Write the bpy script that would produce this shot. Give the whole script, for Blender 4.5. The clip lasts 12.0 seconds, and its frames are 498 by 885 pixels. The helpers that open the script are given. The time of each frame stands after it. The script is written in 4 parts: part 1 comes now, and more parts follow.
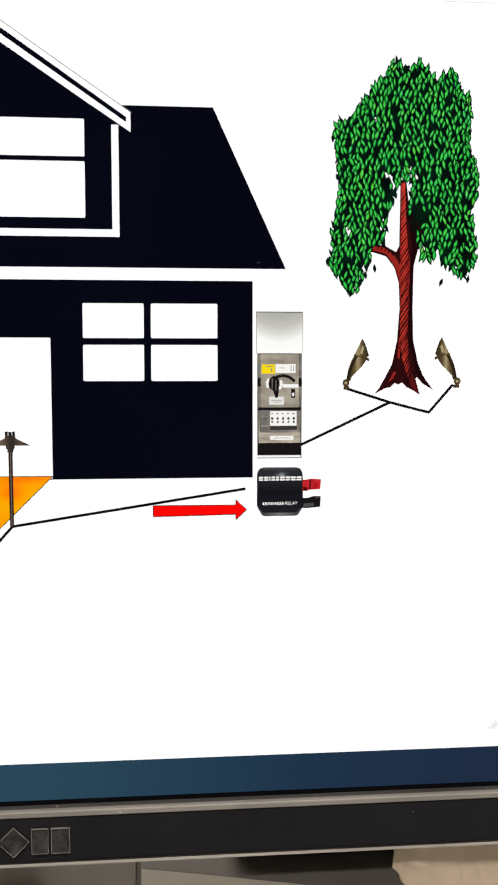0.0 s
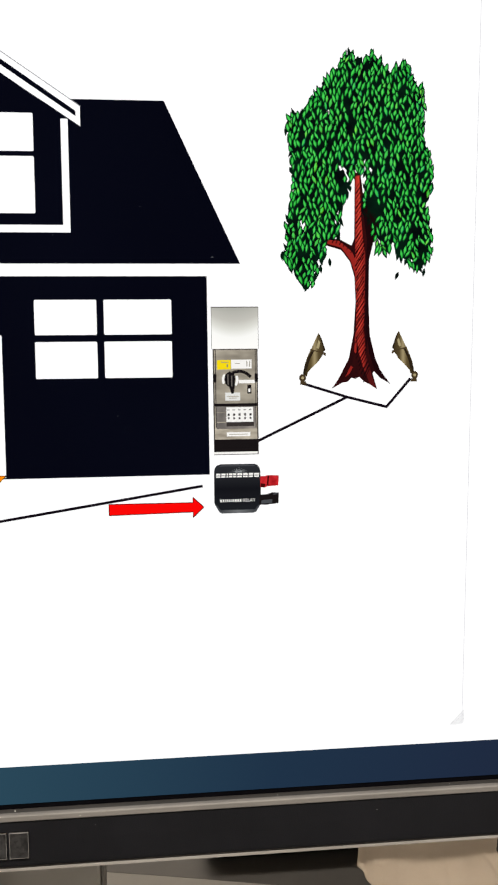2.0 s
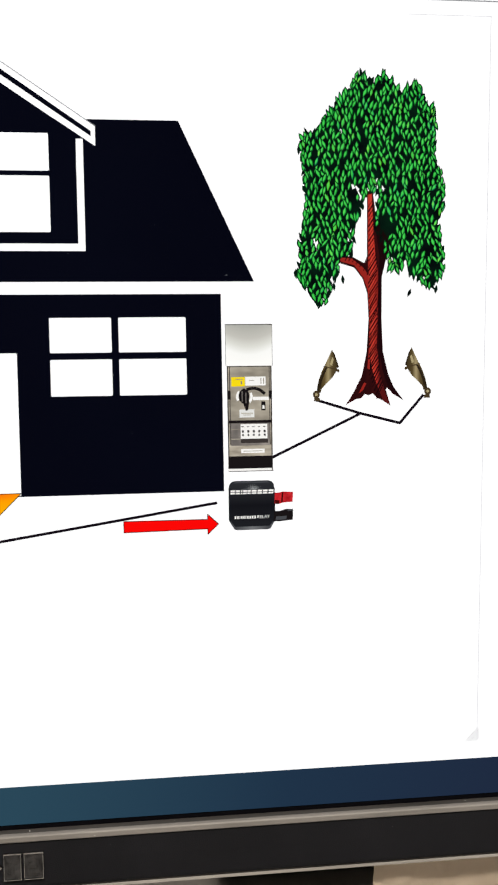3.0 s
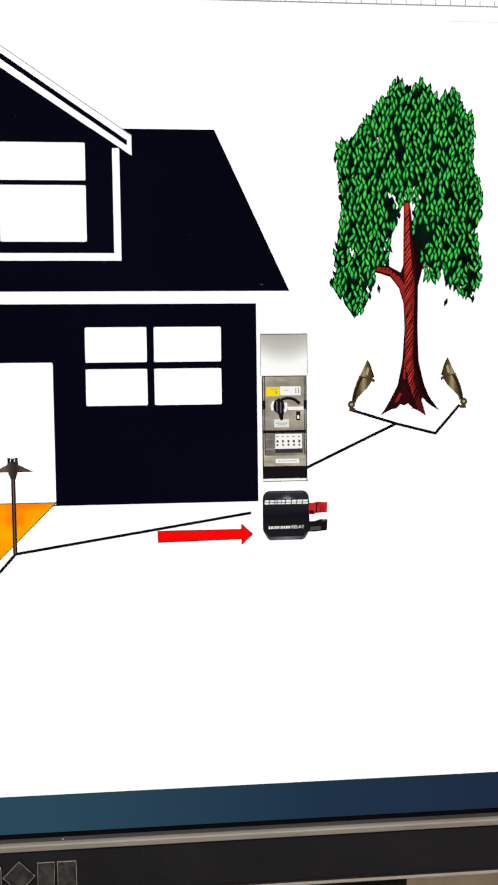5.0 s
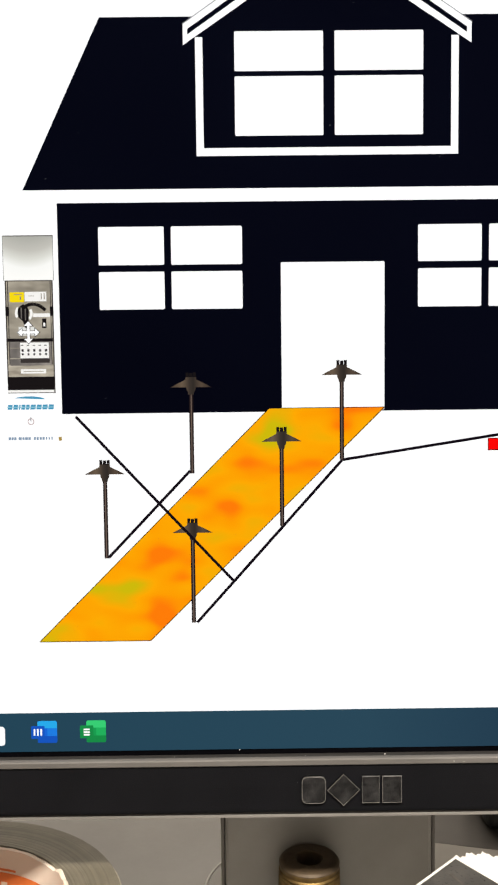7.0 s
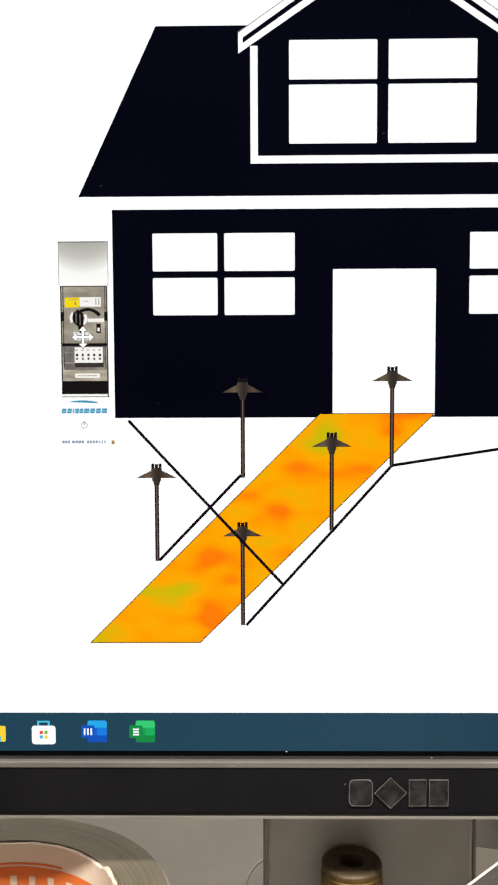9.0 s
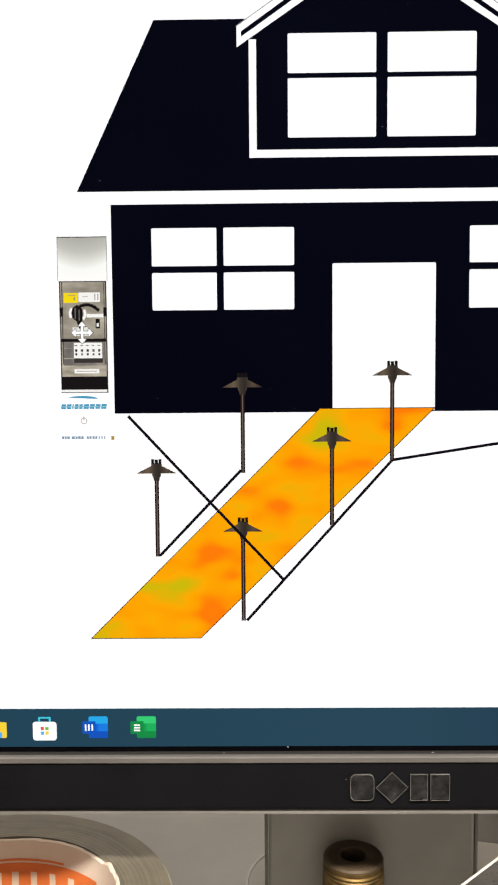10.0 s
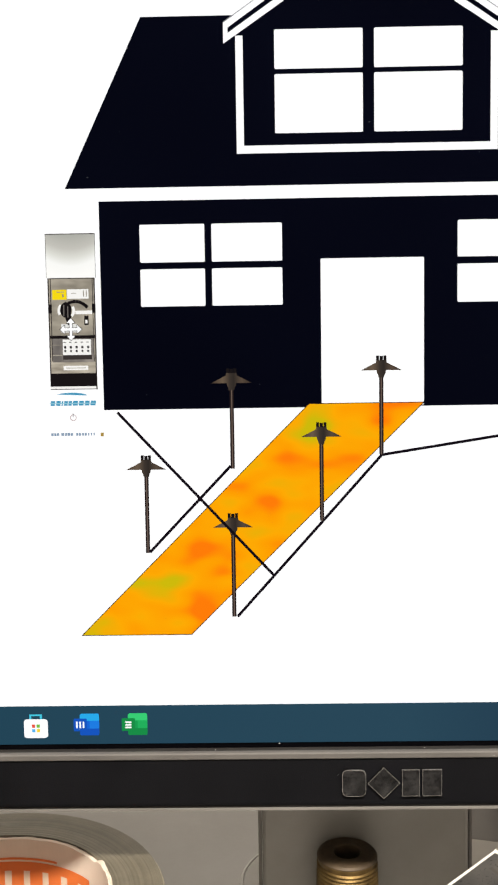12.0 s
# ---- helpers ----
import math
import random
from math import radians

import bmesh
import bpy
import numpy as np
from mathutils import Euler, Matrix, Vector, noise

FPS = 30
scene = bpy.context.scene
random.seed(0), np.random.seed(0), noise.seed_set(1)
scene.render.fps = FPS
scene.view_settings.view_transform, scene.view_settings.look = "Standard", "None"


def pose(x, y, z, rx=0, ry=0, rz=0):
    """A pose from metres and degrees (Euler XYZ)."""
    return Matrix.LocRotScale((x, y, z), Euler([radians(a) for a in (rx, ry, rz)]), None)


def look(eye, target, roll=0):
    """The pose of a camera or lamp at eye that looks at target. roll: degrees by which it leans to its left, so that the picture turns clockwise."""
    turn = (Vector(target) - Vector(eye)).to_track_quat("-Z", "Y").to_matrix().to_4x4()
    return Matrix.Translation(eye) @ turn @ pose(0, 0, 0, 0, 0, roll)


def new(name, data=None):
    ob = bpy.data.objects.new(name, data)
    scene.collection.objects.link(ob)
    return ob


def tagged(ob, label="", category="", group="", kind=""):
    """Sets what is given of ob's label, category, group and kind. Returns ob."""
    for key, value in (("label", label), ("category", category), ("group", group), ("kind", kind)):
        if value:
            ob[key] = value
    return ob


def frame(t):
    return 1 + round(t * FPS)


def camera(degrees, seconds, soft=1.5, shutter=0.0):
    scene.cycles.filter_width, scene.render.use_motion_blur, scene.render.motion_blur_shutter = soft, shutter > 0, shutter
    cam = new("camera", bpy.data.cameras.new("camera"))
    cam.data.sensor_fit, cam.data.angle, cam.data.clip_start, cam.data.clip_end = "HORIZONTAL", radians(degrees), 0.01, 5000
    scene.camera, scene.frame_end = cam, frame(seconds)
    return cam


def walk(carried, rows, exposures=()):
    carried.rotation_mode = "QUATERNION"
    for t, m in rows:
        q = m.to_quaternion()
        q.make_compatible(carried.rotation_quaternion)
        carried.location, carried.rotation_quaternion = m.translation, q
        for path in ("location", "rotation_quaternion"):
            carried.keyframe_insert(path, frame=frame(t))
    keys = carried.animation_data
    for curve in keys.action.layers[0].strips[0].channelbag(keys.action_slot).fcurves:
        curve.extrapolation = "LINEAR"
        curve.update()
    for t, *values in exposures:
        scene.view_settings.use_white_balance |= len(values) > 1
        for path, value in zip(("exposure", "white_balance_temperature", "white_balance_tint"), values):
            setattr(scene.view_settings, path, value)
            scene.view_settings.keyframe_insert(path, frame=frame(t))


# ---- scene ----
# One fixed lens; the camera is held by hand in front of the screen and slides along it.
cam = camera(32.0, 12.0, soft=2.2)
PATH = [
    (0, (0.05741, -0.26571, 0.33111), (0.2287, 1.7210, 0.1768), -0.05),
    (0.5, (0.06452, -0.26579, 0.32918), (0.2584, 1.7186, 0.1726), -0.13),
    (1, (0.06846, -0.26507, 0.32697), (0.2862, 1.7165, 0.1656), -0.33),
    (1.5, (0.06446, -0.26533, 0.32806), (0.2877, 1.7171, 0.1859), -0.64),
    (2, (0.06619, -0.26395, 0.32943), (0.2725, 1.7196, 0.1775), -0.71),
    (2.5, (0.06116, -0.26339, 0.33053), (0.2742, 1.7212, 0.2045), -0.83),
    (3, (0.06078, -0.26399, 0.33014), (0.2755, 1.7209, 0.2120), -0.92),
    (3.2, (0.06109, -0.26256, 0.33087), (0.2673, 1.7215, 0.2092), -0.99),
    (4.8, (0.05703, -0.26283, 0.33372), (0.2444, 1.7259, 0.2169), -0.89),
    (5, (0.05620, -0.26247, 0.33372), (0.2275, 1.7265, 0.2120), -0.73),
    (5.5, (0.04367, -0.25934, 0.33465), (0.1829, 1.7328, 0.2251), -0.79),
    (5.8, (0.03208, -0.25795, 0.33123), (0.1364, 1.7377, 0.2256), -0.72),
    (6, (0.02428, -0.25468, 0.32878), (0.0750, 1.7409, 0.2059), -0.76),
    (6.2, (0.01133, -0.25430, 0.32643), (0.0633, 1.7418, 0.1951), -0.72),
    (6.5, (-0.00956, -0.25172, 0.31917), (0.0371, 1.7431, 0.1830), -0.73),
    (6.7, (-0.01410, -0.25068, 0.31115), (0.0055, 1.7431, 0.1691), -0.69),
    (6.9, (-0.01862, -0.25095, 0.30947), (-0.0122, 1.7431, 0.1717), -0.70),
    (7, (-0.01987, -0.25157, 0.30910), (-0.0101, 1.7431, 0.1640), -0.63),
    (7.5, (-0.02462, -0.25320, 0.31228), (-0.0387, 1.7409, 0.1600), -0.53),
    (7.7, (-0.02650, -0.25374, 0.31102), (-0.0484, 1.7408, 0.1646), -0.36),
    (9.3, (-0.03024, -0.25384, 0.31130), (-0.0568, 1.7403, 0.1604), -0.25),
    (9.5, (-0.03038, -0.25379, 0.31094), (-0.0534, 1.7402, 0.1576), -0.32),
    (10, (-0.03013, -0.25341, 0.31074), (-0.0560, 1.7403, 0.1545), -0.48),
    (10.5, (-0.03209, -0.25301, 0.31063), (-0.0494, 1.7409, 0.1560), -0.61),
    (11, (-0.03199, -0.25181, 0.31000), (-0.0508, 1.7422, 0.1567), -0.70),
    (11.5, (-0.02979, -0.25241, 0.31021), (-0.0572, 1.7415, 0.1562), -0.78),
    (12, (-0.02669, -0.25353, 0.30823), (-0.0554, 1.7409, 0.1615), -0.84),
]
walk(cam, [(t, look(eye, target, roll)) for t, eye, target, roll in PATH])

# ---- light: a windowless office at even lamp light ----
world = bpy.data.worlds.new("room_air")
scene.world = world
world.use_nodes = True
world.node_tree.nodes["Background"].inputs[0].default_value = (1.0, 0.9, 0.8, 1)
world.node_tree.nodes["Background"].inputs[1].default_value = 0.02


def area_lamp(name, eye, target, sx, sy, watts, colour):
    data = bpy.data.lights.new(name, "AREA")
    data.shape, data.size, data.size_y, data.energy, data.color = "RECTANGLE", sx, sy, watts, colour
    ob = new(name, data)
    ob.matrix_world = look(eye, target)
    return ob


FRONT_WATTS, BACK_WATTS, LAMP_COLOUR = 140, 26, (1.0, 0.91, 0.80)
area_lamp("ceiling_lamp_front", (0.10, -1.28, 1.93), (0.10, -1.28, 0.0), 1.1, 0.24, FRONT_WATTS, LAMP_COLOUR)
area_lamp("ceiling_lamp_back", (0.0, 1.05, 1.93), (0.0, 1.05, 0.0), 1.1, 0.24, BACK_WATTS, LAMP_COLOUR)


# ---- materials ----
def lin(c):
    c = c / 255
    return c / 12.92 if c <= 0.04045 else ((c + 0.055) / 1.055) ** 2.4


def rgb(r, g, b):
    return (lin(r), lin(g), lin(b), 1)


def material(name):
    m = bpy.data.materials.new(name)
    m.use_nodes = True
    nt = m.node_tree
    return m, nt.nodes, nt.links, nt.nodes["Principled BSDF"]


def noise_node(nodes, links, scale, detail=4, rough=0.6, stretch=(1, 1, 1), coords="Object"):
    tc = nodes.new("ShaderNodeTexCoord")
    mp = nodes.new("ShaderNodeMapping")
    mp.inputs["Scale"].default_value = stretch
    n = nodes.new("ShaderNodeTexNoise")
    n.inputs["Scale"].default_value, n.inputs["Detail"].default_value, n.inputs["Roughness"].default_value = scale, detail, rough
    links.new(tc.outputs[coords], mp.inputs[0])
    links.new(mp.outputs[0], n.inputs["Vector"])
    return n


def ramp_node(nodes, links, source, stops):
    r = nodes.new("ShaderNodeValToRGB")
    while len(r.color_ramp.elements) < len(stops):
        r.color_ramp.elements.new(0.5)
    for e, (p, c) in zip(r.color_ramp.elements, stops):
        e.position, e.color = p, c
    links.new(source, r.inputs[0])
    return r


def surface(name, a, b, rough=0.5, metal=0.0, gloss=0.5, scale=60.0, bump=0.1, fine=900.0, stretch=(1, 1, 1), rough_var=0.1, stops=(0.35, 0.68), depth=0.0004):
    """A solid surface: two colours mixed by stains, fine grain in the gloss and relief."""
    m, nodes, links, p = material(name)
    n1 = noise_node(nodes, links, scale, 5, 0.6, stretch)
    n2 = noise_node(nodes, links, fine, 3, 0.6, stretch)
    r = ramp_node(nodes, links, n1.outputs["Fac"], ((stops[0], a), (stops[1], b)))
    links.new(r.outputs[0], p.inputs["Base Color"])
    mr = nodes.new("ShaderNodeMapRange")
    mr.inputs["To Min"].default_value, mr.inputs["To Max"].default_value = max(0.03, rough - rough_var), min(1, rough + rough_var)
    links.new(n2.outputs["Fac"], mr.inputs["Value"])
    links.new(mr.outputs[0], p.inputs["Roughness"])
    p.inputs["Metallic"].default_value = metal
    p.inputs["Specular IOR Level"].default_value = gloss
    bp = nodes.new("ShaderNodeBump")
    bp.inputs["Strength"].default_value, bp.inputs["Distance"].default_value = bump, depth
    links.new(n2.outputs["Fac"], bp.inputs["Height"])
    links.new(bp.outputs[0], p.inputs["Normal"])
    return m


def lit(name, colour, strength=1.0):
    """Lit pixels of the display behind its matt black front."""
    m, nodes, links, p = material(name)
    p.inputs["Base Color"].default_value = (0.0004, 0.0004, 0.0005, 1)
    p.inputs["IOR"].default_value = 1.01
    p.inputs["Roughness"].default_value = 0.6
    p.inputs["Specular IOR Level"].default_value = 0.01
    p.inputs["Emission Color"].default_value = colour
    p.inputs["Emission Strength"].default_value = strength
    return m


def lit_field(name, stops, scale=40.0, stretch=(1, 1, 1), detail=2, gradient=None):
    """Lit pixels whose colour drifts over the shape; gradient=(axis, low, high) runs along one axis instead."""
    m, nodes, links, p = material(name)
    p.inputs["Base Color"].default_value = (0.0004, 0.0004, 0.0005, 1)
    p.inputs["IOR"].default_value = 1.01
    p.inputs["Specular IOR Level"].default_value = 0.02
    if gradient:
        tc = nodes.new("ShaderNodeTexCoord")
        sep = nodes.new("ShaderNodeSeparateXYZ")
        links.new(tc.outputs["Object"], sep.inputs[0])
        mr = nodes.new("ShaderNodeMapRange")
        mr.inputs["From Min"].default_value, mr.inputs["From Max"].default_value = gradient[1], gradient[2]
        links.new(sep.outputs[gradient[0]], mr.inputs["Value"])
        source = mr.outputs[0]
    else:
        source = noise_node(nodes, links, scale, detail, 0.5, stretch).outputs["Fac"]
    r = ramp_node(nodes, links, source, stops)
    links.new(r.outputs[0], p.inputs["Emission Color"])
    p.inputs["Emission Strength"].default_value = 1.0
    return m


WHITE = lit("lit_white", (1, 1, 1, 1), 1.06)
BLACK = lit_field("lit_black", ((0.3, rgb(2, 3, 14)), (0.7, rgb(5, 7, 20))), scale=9)
INK = lit("lit_ink", rgb(18, 12, 20))
GREY_LINE = lit("lit_grey_line", rgb(150, 150, 154))
RED = lit("lit_red", rgb(252, 6, 4))
DARK_RED = lit("lit_dark_red", rgb(70, 8, 8))
TASKBAR = lit_field("lit_taskbar", ((0.0, rgb(34, 68, 86)), (0.45, rgb(41, 71, 88)), (0.75, rgb(30, 50, 71)), (1.0, rgb(30, 42, 64))), gradient=("X", -0.11, 0.17))
ORANGE = lit_field("lit_orange", ((0.27, rgb(206, 186, 10)), (0.37, rgb(240, 174, 6)), (0.45, rgb(254, 170, 2)), (0.58, rgb(255, 157, 0)), (0.70, rgb(255, 124, 6))), scale=74, stretch=(0.8, 1, 1.5), detail=1)
LEAF_DARK = lit_field("lit_leaf_dark", ((0.35, rgb(4, 10, 10)), (0.65, rgb(6, 30, 18))), scale=160)
LEAF_SHINE = lit_field("lit_leaf_shine", ((0.3, rgb(52, 190, 66)), (0.6, rgb(76, 214, 88)), (0.75, rgb(130, 220, 70))), scale=240)
BARK_DARK = lit("lit_bark_dark", rgb(26, 5, 8))
BARK_DEEP = lit_field("lit_bark_deep", ((0.3, rgb(28, 6, 9)), (0.7, rgb(58, 14, 14))), scale=260, stretch=(1, 1, 0.3))
BARK_RED = lit_field("lit_bark_red", ((0.0, rgb(150, 36, 30)), (0.35, rgb(206, 62, 46)), (0.65, rgb(184, 48, 38)), (1.0, rgb(84, 20, 20))), gradient=("X", 0.1268, 0.1302))
LAMP_BRONZE = lit_field("lit_bronze", ((0.0, rgb(64, 52, 44)), (0.28, rgb(104, 88, 72)), (0.46, rgb(60, 52, 46)), (0.56, rgb(48, 42, 38)), (0.76, rgb(86, 72, 60)), (1.0, rgb(46, 38, 34))), gradient=("X", -0.0059, 0.0059))
LAMP_STEM = lit_field("lit_stem", ((0.0, rgb(20, 14, 16)), (0.36, rgb(44, 34, 34)), (0.5, rgb(126, 108, 96)), (0.64, rgb(44, 34, 34)), (1.0, rgb(20, 14, 16))), gradient=("X", -0.0007, 0.0007))
SPOT_BRASS = lit_field("lit_spot_brass", ((0.0, rgb(34, 26, 14)), (0.3, rgb(96, 80, 48)), (0.46, rgb(158, 142, 104)), (0.62, rgb(88, 74, 46)), (1.0, rgb(34, 26, 16))), gradient=("X", 0.0005, 0.0075))
SPOT_BRASS_FLIP = lit_field("lit_spot_brass_flip", ((0.0, rgb(34, 26, 14)), (0.4, rgb(84, 70, 42)), (0.56, rgb(162, 146, 108)), (0.72, rgb(96, 80, 50)), (1.0, rgb(38, 30, 18))), gradient=("X", -0.0075, -0.0005))
SPOT_DEEP = lit("lit_spot_deep", rgb(42, 32, 20))
SPOT_PALE = lit("lit_spot_pale", rgb(172, 158, 118))
SPOT_DARK = lit("lit_spot_dark", rgb(70, 56, 36))
YELLOW = lit("lit_yellow", rgb(246, 218, 20))


def lid_material():
    """Brushed lid: grey above, blown white below a sagging edge."""
    m, nodes, links, p = material("lit_box_lid")
    p.inputs["Base Color"].default_value = (0.0004, 0.0004, 0.0005, 1)
    p.inputs["IOR"].default_value = 1.01
    p.inputs["Specular IOR Level"].default_value = 0.01
    tc = nodes.new("ShaderNodeTexCoord")
    sep = nodes.new("ShaderNodeSeparateXYZ")
    links.new(tc.outputs["Object"], sep.inputs[0])
    sq = nodes.new("ShaderNodeMath")
    sq.operation = "MULTIPLY"
    links.new(sep.outputs["X"], sq.inputs[0])
    links.new(sep.outputs["X"], sq.inputs[1])
    bow = nodes.new("ShaderNodeMath")
    bow.operation = "MULTIPLY_ADD"
    bow.inputs[1].default_value = -40.0
    links.new(sq.outputs[0], bow.inputs[0])
    links.new(sep.outputs["Z"], bow.inputs[2])
    mr = nodes.new("ShaderNodeMapRange")
    mr.inputs["From Min"].default_value, mr.inputs["From Max"].default_value = -0.0062, 0.0062
    links.new(bow.outputs[0], mr.inputs["Value"])
    r = ramp_node(nodes, links, mr.outputs[0], ((0.0, rgb(255, 254, 250)), (0.26, rgb(250, 250, 246)), (0.46, rgb(222, 222, 214)), (0.66, rgb(196, 194, 186)), (1.0, rgb(172, 172, 164))))
    links.new(r.outputs[0], p.inputs["Emission Color"])
    p.inputs["Emission Strength"].default_value = 1.0
    return m


BOX_LID = lid_material()
BOX_FACE = lit_field("lit_box_face", ((0.3, rgb(130, 123, 110)), (0.7, rgb(186, 177, 160))), scale=110, stretch=(1, 1, 2.5))
BOX_LOWER = lit_field("lit_box_lower", ((0.3, rgb(88, 84, 82)), (0.7, rgb(150, 142, 134))), scale=150)
BOX_EDGE = lit("lit_box_edge", rgb(58, 52, 50))
BOX_DARK = lit("lit_box_dark", rgb(24, 20, 21))
BOX_BRIGHT = lit("lit_box_bright", rgb(246, 244, 240))
BOX_STRIP = lit_field("lit_box_strip", ((0.3, rgb(146, 137, 122)), (0.7, rgb(200, 190, 172))), scale=180, stretch=(1, 1, 3))
BOX_PALE = lit("lit_box_pale", rgb(226, 226, 222))
RELAY_BODY = lit_field("lit_relay", ((0.0, rgb(30, 32, 36)), (0.5, rgb(18, 19, 24)), (1.0, rgb(44, 46, 50))), gradient=("Z", -0.0075, 0.0075))
RELAY_EDGE = lit("lit_relay_edge", rgb(72, 74, 78))
RELAY_RIM = lit_field("lit_relay_rim", ((0.0, rgb(54, 56, 60)), (0.5, rgb(112, 114, 116)), (1.0, rgb(60, 62, 66))), gradient=("X", -0.0055, 0.0055))
RELAY_HAZE = lit("lit_relay_haze", rgb(62, 64, 68))
RELAY_GLOW = lit("lit_relay_glow", rgb(168, 172, 172))
RELAY_RED = lit_field("lit_relay_red", ((0.3, rgb(150, 14, 22)), (0.7, rgb(226, 48, 54))), scale=500)
TEAL = lit("lit_teal", rgb(72, 152, 188))
TEAL_PALE = lit("lit_teal_pale", rgb(150, 200, 216))
BLUE_TEXT = lit("lit_blue_text", rgb(136, 156, 178))
GOLD = lit("lit_gold", rgb(170, 140, 70))


def leaf_material():
    m, nodes, links, p = material("lit_leaf")
    p.inputs["Base Color"].default_value = (0.0004, 0.0004, 0.0005, 1)
    p.inputs["IOR"].default_value = 1.01
    geo = nodes.new("ShaderNodeNewGeometry")
    r = ramp_node(nodes, links, geo.outputs["Random Per Island"], ((0.0, rgb(6, 86, 28)), (0.3, rgb(10, 116, 38)), (0.6, rgb(18, 140, 46)), (0.84, rgb(30, 166, 52)), (0.93, rgb(8, 134, 84)), (1.0, rgb(84, 182, 16))))
    links.new(r.outputs[0], p.inputs["Emission Color"])
    p.inputs["Emission Strength"].default_value = 1.0
    return m


LEAF_GREEN = leaf_material()
GAP_BLACK = surface("panel_edge_black", (0.0012, 0.0012, 0.002, 1), (0.002, 0.002, 0.003, 1), 0.6, gloss=0.03, bump=0.02)
BEZEL_BLACK = surface("bezel_black_plastic", (0.0030, 0.0032, 0.0044, 1), (0.0046, 0.0048, 0.0064, 1), 0.75, gloss=0.10, scale=45, bump=0.2, fine=2600, rough_var=0.07)
BEZEL_SILVER = surface("bezel_silver_paint", (0.08814, 0.084, 0.07985, 1), (0.1296, 0.1233, 0.1172, 1), 0.6, 0.1, gloss=0.3, scale=90, bump=0.12, fine=1800, stretch=(0.25, 1, 1))
EDGE_SILVER = surface("edge_strip_silver", (0.13, 0.124, 0.116, 1), (0.18, 0.172, 0.162, 1), 0.5, 0.1, gloss=0.3, scale=90, bump=0.12, fine=1800, stretch=(0.25, 1, 1))
BEZEL_LIP = surface("bezel_lip_paint", (0.02299, 0.02194, 0.0209, 1), (0.03762, 0.03553, 0.03449, 1), 0.7, 0.05, gloss=0.12, scale=90, bump=0.12, fine=1800, stretch=(0.25, 1, 1))
SHELL_GREY = surface("shell_grey_plastic", (0.05, 0.05, 0.05, 1), (0.08, 0.08, 0.08, 1), 0.6, bump=0.2)
CHROME = surface("chrome_badge", (0.2808, 0.2754, 0.27, 1), (0.4536, 0.4482, 0.4428, 1), 0.2, 1.0, scale=300, bump=0.15, fine=700)
CHROME_DARK = surface("smoked_badge_fill", (0.004, 0.004, 0.005, 1), (0.05, 0.05, 0.052, 1), 0.2, 0.7, scale=260, bump=0.7, fine=120, depth=0.0016)
NECK_GREY = surface("stand_grey_plastic", (0.235, 0.224, 0.208, 1), (0.285, 0.273, 0.256, 1), 0.5, 0.1, scale=30, bump=0.08, fine=1500)
NECK_EDGE = surface("stand_groove", (0.13, 0.12, 0.11, 1), (0.17, 0.158, 0.146, 1), 0.6)
BASE_GREY = surface("base_silver_plastic", (0.432, 0.4158, 0.3942, 1), (0.5184, 0.5022, 0.4806, 1), 0.42, 0.1, scale=25, bump=0.06)
DESK_MAT = surface("desk_laminate", (0.27, 0.26, 0.245, 1), (0.33, 0.32, 0.305, 1), 0.5, scale=14, bump=0.06, fine=700)
SLAB_GREY = surface("grey_cardboard", (0.04781, 0.04335, 0.03825, 1), (0.0765, 0.07013, 0.06247, 1), 0.75, scale=30, bump=0.15)
BRICK_BLACK = surface("black_plastic", (0.010, 0.010, 0.010, 1), (0.016, 0.016, 0.016, 1), 0.5, bump=0.15)
PAPER = surface("white_paper", (0.275, 0.257, 0.232, 1), (0.325, 0.305, 0.278, 1), 0.85, scale=20, bump=0.1)
CARD_GREY = surface("satin_grey_card", (0.062, 0.056, 0.05, 1), (0.082, 0.075, 0.067, 1), 0.34, gloss=0.5, scale=40, bump=0.0, rough_var=0.04)
KRAFT = surface("kraft_paper", (0.45, 0.38, 0.30, 1), (0.53, 0.455, 0.368, 1), 0.8, scale=25, bump=0.25, fine=500)
CORE_LABEL = surface("label_cream", (0.6512, 0.5544, 0.4664, 1), (0.7216, 0.6248, 0.5368, 1), 0.8, scale=40, bump=0.12, fine=900)
LABEL_ORANGE = surface("label_orange", (0.6336, 0.1408, 0.022, 1), (0.704, 0.176, 0.0352, 1), 0.7, scale=60, bump=0.1)
LABEL_PALE = surface("label_pale_print", (0.616, 0.484, 0.3696, 1), (0.704, 0.5808, 0.4752, 1), 0.75, scale=60)
WALL_PAINT = surface("wall_paint", (0.54, 0.52, 0.49, 1), (0.60, 0.58, 0.55, 1), 0.8, scale=3, bump=0.1, fine=200)
FLOOR_MAT = surface("carpet", (0.10, 0.095, 0.09, 1), (0.17, 0.16, 0.15, 1), 0.95, scale=40, bump=0.5, fine=400)
BRASS = surface("aged_brass", (0.085, 0.052, 0.018, 1), (0.20, 0.132, 0.046, 1), 0.46, 0.8, scale=160, bump=0.25, fine=900)
BRASS_DARK = surface("tarnished_shaded_brass", (0.06, 0.041, 0.024, 1), (0.10, 0.07, 0.039, 1), 0.6, 0.25, scale=200, bump=0.25, fine=900)
DISPENSER = surface("dispenser_dark_plastic", (0.03, 0.03, 0.03, 1), (0.06, 0.058, 0.055, 1), 0.3, scale=80, bump=0.15)
DISPENSER_EDGE = surface("dispenser_pale_edge", (0.74, 0.72, 0.68, 1), (0.82, 0.80, 0.76, 1), 0.5)
